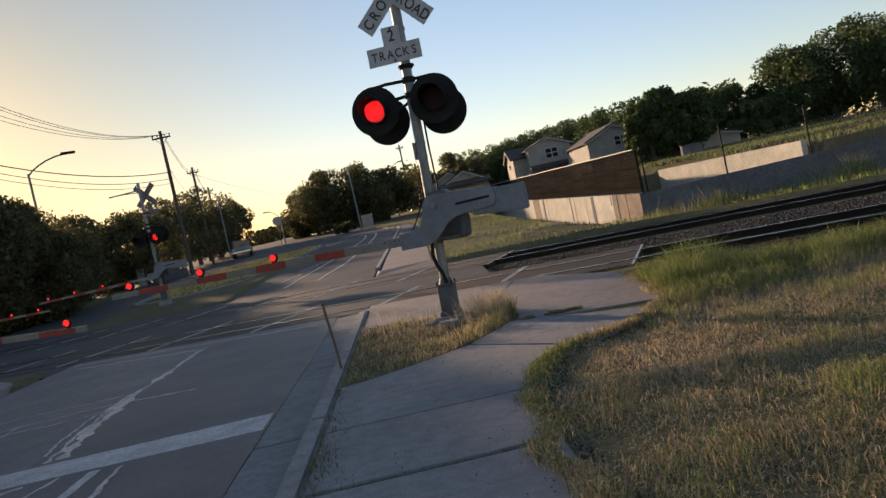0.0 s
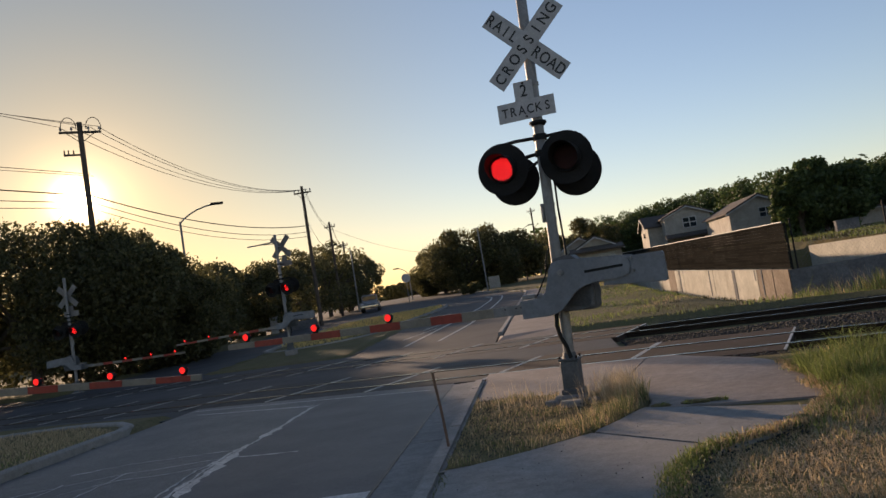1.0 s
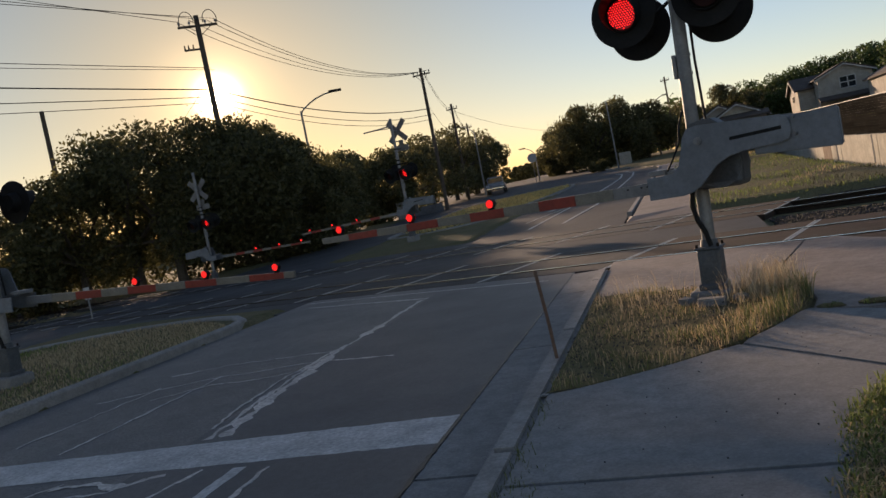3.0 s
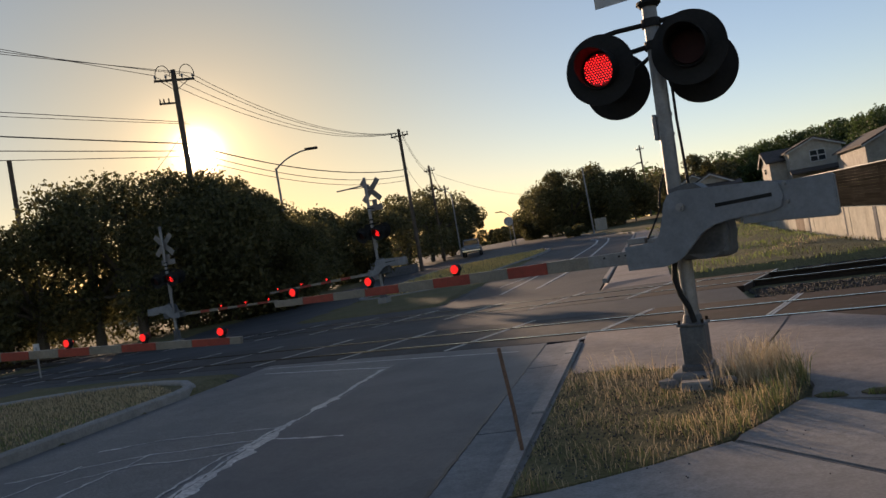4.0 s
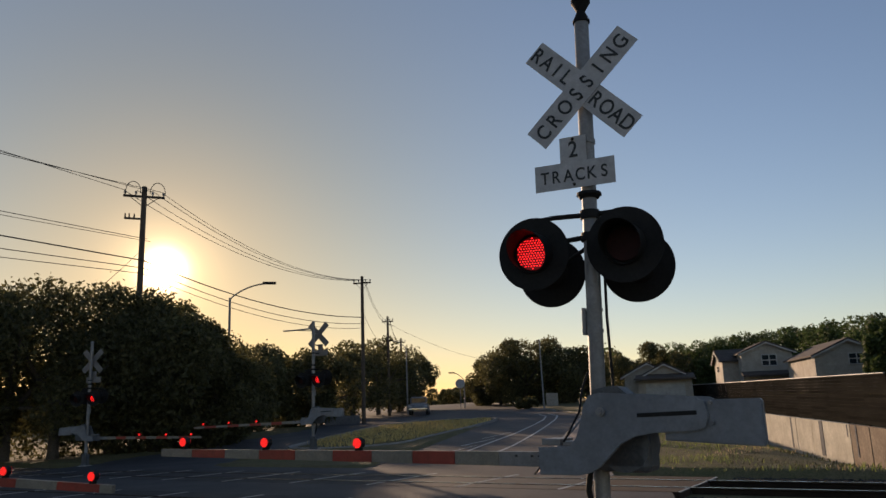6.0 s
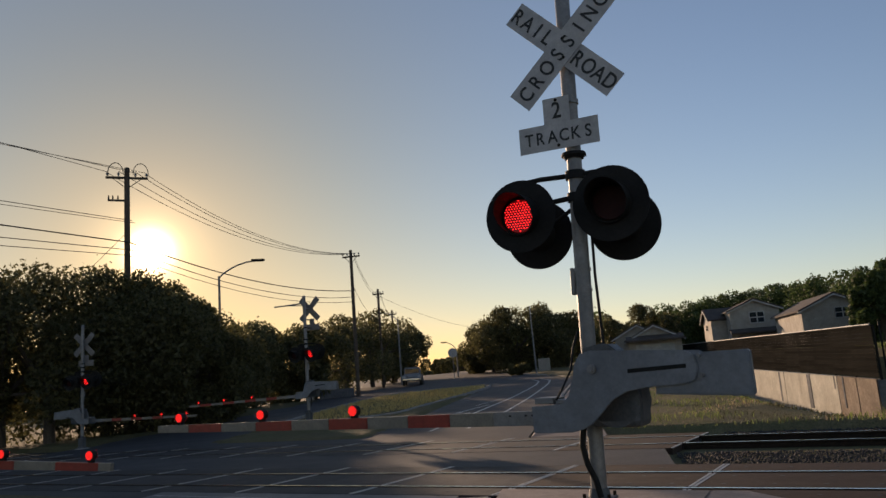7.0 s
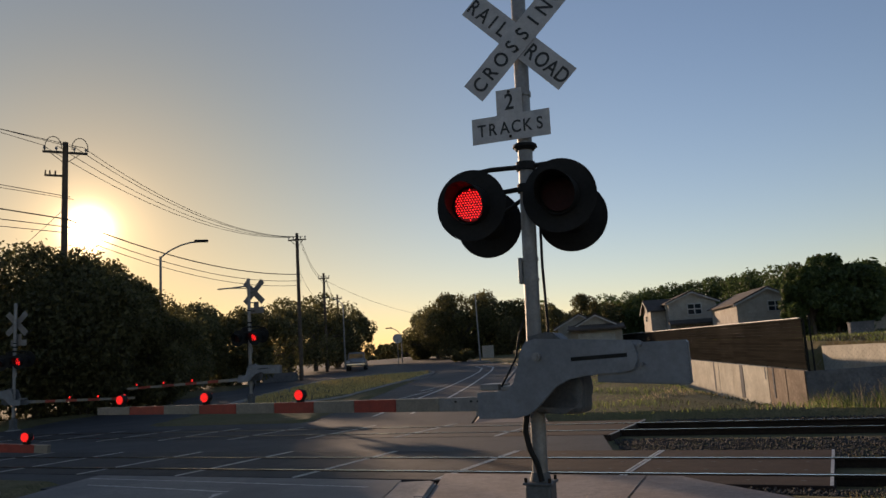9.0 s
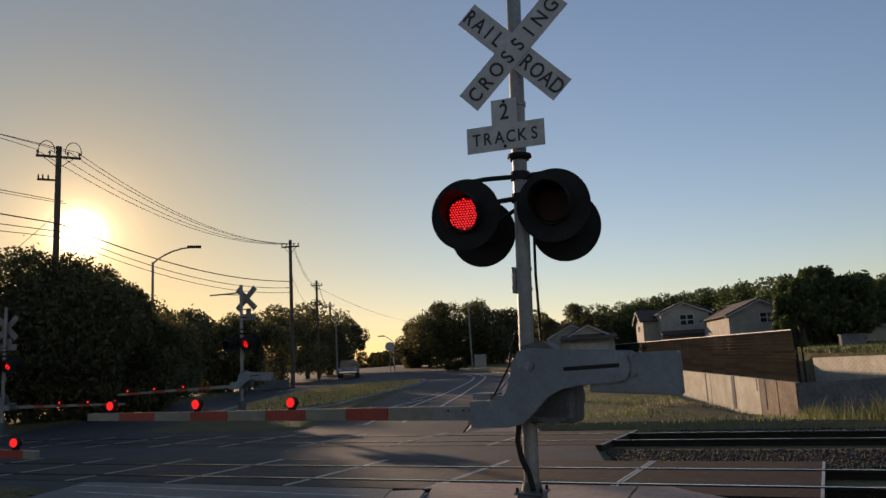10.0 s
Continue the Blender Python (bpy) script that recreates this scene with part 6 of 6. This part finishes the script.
def right_of_panels(x, y):
    near = (y > 13.75) & (y < 14.6) & (x > 2.4)
    mid = (y > 13.75) & (y < 16.1) & (x > -0.7 - 0.35 * (y - 13.7))
    far = ((y > 15.5) & (y < 16.0) | (y > 19.3) & (y < 20.1)) & (x > -1.4)
    return near | mid | far


stones("ballast", 110000, right_of_panels, -2, 14, 9.8, 20.1, 0.027, 61, -0.13, "loose grey broken stone ballast along the tracks")
stones("ballast", 20000, lambda x, y: (y > 9.8) & (y < 20.1), 14, 60, 9.8, 20.1, 0.07, 62, -0.15, "loose grey broken stone ballast along the tracks")
stones("ballast", 9000, lambda x, y: (y > 9.8) & (y < 20.1), -75, -31, 9.8, 20.1, 0.09, 63, -0.15, "loose grey broken stone ballast along the tracks")
stones("gravel", 9000, lambda x, y: lawn(x + 0.12, y) & ~lawn(x - 0.22, y), 1.5, 3.2, -1, 6, 0.011, 64, 0.085, "small loose gravel beside the sidewalk")
stones("gravel", 5000, in_island, -1.6, 1.4, 3.9, 7.7, 0.009, 65, 0.13, "small loose gravel on the soil island")
stones("ballast", 5000, lambda x, y: x > np.interp(y, [8.6, 9.0, 9.5, 9.95, 10.3], [2.6, 2.25, 1.85, 1.35, 0.95]), 0.95, 3.6, 8.6, 10.0, 0.02, 67, 0.04, "loose gravel between the sidewalk and the rails")
stones("gravel", 260, lambda x, y: ~lawn(x, y) & (RX * x + RY * y > 1.8), 0.2, 3.2, 0, 5.5, 0.006, 66, 0.128, "sparse grit lying on the sidewalk")


# ---- distant woods closing the view ----
def woods(az0, az1, d0, d1, n, hgt, seed, mat, label):
    rng = np.random.default_rng(seed)
    az, d = np.radians(rng.uniform(az0, az1, n)), rng.uniform(d0, d1, n)
    x, y = np.sin(az) * d, np.cos(az) * d
    top = hgt * (0.75 + 0.25 * patch(az * 60, d * 0.05, 1.0, seed + 1))
    z = land(x, y) + top * rng.random(n) ** 0.7
    p = np.stack([x, y, z], 1)
    a = rng.normal(size=(n, 3))
    a /= np.linalg.norm(a, axis=1)[:, None]
    b = np.cross(a, rng.normal(size=(n, 3)))
    b /= np.linalg.norm(b, axis=1)[:, None]
    s = (0.55 * rng.uniform(0.5, 1.4, n))[:, None]
    v = np.stack([p - a * s, p + b * s * 0.6, p + a * s, p - b * s * 0.6], 1).reshape(-1, 3)
    return tagged(mesh_np("woods", v, np.arange(n * 4).reshape(-1, 4), mat), label, "woods", kind="stuff")


woods(-110, -42, 90, 130, 30000, 5.5, 91, LEAF_OAK, "dark far woods behind the oaks")
woods(-42, -26, 190, 230, 12000, 2.2, 92, LEAF_OAK, "dark far woods behind the road")
woods(-26, 75, 150, 200, 40000, 11.0, 93, LEAF_GREEN, "green far woods behind the houses")


# ---- litter and rubble ----
def lump(bm, centre, size, seed):
    rr = random.Random(seed)
    r = bmesh.ops.create_icosphere(bm, subdivisions=2, radius=1.0)
    for v in r["verts"]:
        k = rr.uniform(0.8, 1.1)
        v.co = Vector((v.co.x * size[0] * k + centre[0], v.co.y * size[1] * k + centre[1], v.co.z * size[2] * k + centre[2]))


for i, (x, y, w, d, hgt, rz) in enumerate(((0.42, 6.62, 0.24, 0.12, 0.07, 12), (0.16, 6.72, 0.14, 0.1, 0.06, -30), (0.62, 6.78, 0.12, 0.09, 0.05, 40))):
    e = empty("broken_concrete", pose(x, y, 0.125, 0, 0, rz), "broken lump of old concrete among weeds", "rubble", "rubble at the signal base")
    bm = bmesh.new()
    box(bm, (-w / 2, -d / 2, -0.02), (w / 2, d / 2, hgt), 0.015)
    for v in bm.verts:
        v.co += Vector([random.uniform(-0.008, 0.008) for _ in range(3)])
    part("block", bm, CONCRETE, e)
for i, (x, y) in enumerate(((-0.2, 4.62), )):
    e = empty("litter_ring", pose(x, y, 0.02), "small white curled plastic strip lying in the gutter", "litter")
    bm = bmesh.new()
    tube(bm, [(0.05 * math.cos(a), 0.05 * math.sin(a), 0.012 + 0.006 * a) for a in [k * 0.45 for k in range(10)]], 0.006, 6)
    part("strip", bm, WHITE_SHEET, e)
for i, (x, y, w) in enumerate(((1.42, 6.36, 0.12), (1.75, 6.43, 0.16), (1.9, 6.47, 0.1))):
    e = empty("soil_clump", pose(x, y, 0.11), "dark clump of soil and roots in a sidewalk joint", "soil clump", "clumps in the joint")
    bm = bmesh.new()
    lump(bm, (0, 0, 0.0), (w, w * 0.35, 0.025), 7 + i)
    part("clod", bm, SOIL, e)
rng = np.random.default_rng(81)
n = 500
jx = rng.uniform(1.32, 2.1, n)
jp = np.stack([jx, 6.33 + 0.2 * (jx - 1.3) + rng.normal(0, 0.015, n), np.full(n, 0.1)], 1)
jp = jp[np.sin(jx * 23) > 0.2]
blades("joint_weeds", jp, rng.uniform(0.02, 0.07, len(jp)), 0.007, GRASS_GREEN, 82, "small weeds in the sidewalk joint", 1.2)


def back_lot(x, y):
    u = RX * x + RY * y
    return (u > 20.4) & (y > 33)


pts = scatter(80000, -14, 34, 33, 84, back_lot, 46, 0.05)
rng = np.random.default_rng(47)
m = patch(pts[:, 0], pts[:, 1], 0.3, 48) + rng.normal(size=len(pts)) * 0.4 > -0.1
hts = rng.uniform(0.12, 0.4, len(pts))
blades("back_lot_green_grass", pts[m], hts[m], 0.06, GRASS_GREEN, 49, "rough green grass behind the channel wall", 0.7)
# darker blades paint the shade behind the channel wall
blades("back_lot_dry_grass", pts[~m], hts[~m], 0.06, GRASS_SHADE, 50, "rough grass behind the channel wall, darkened in colour for shade", 0.8)
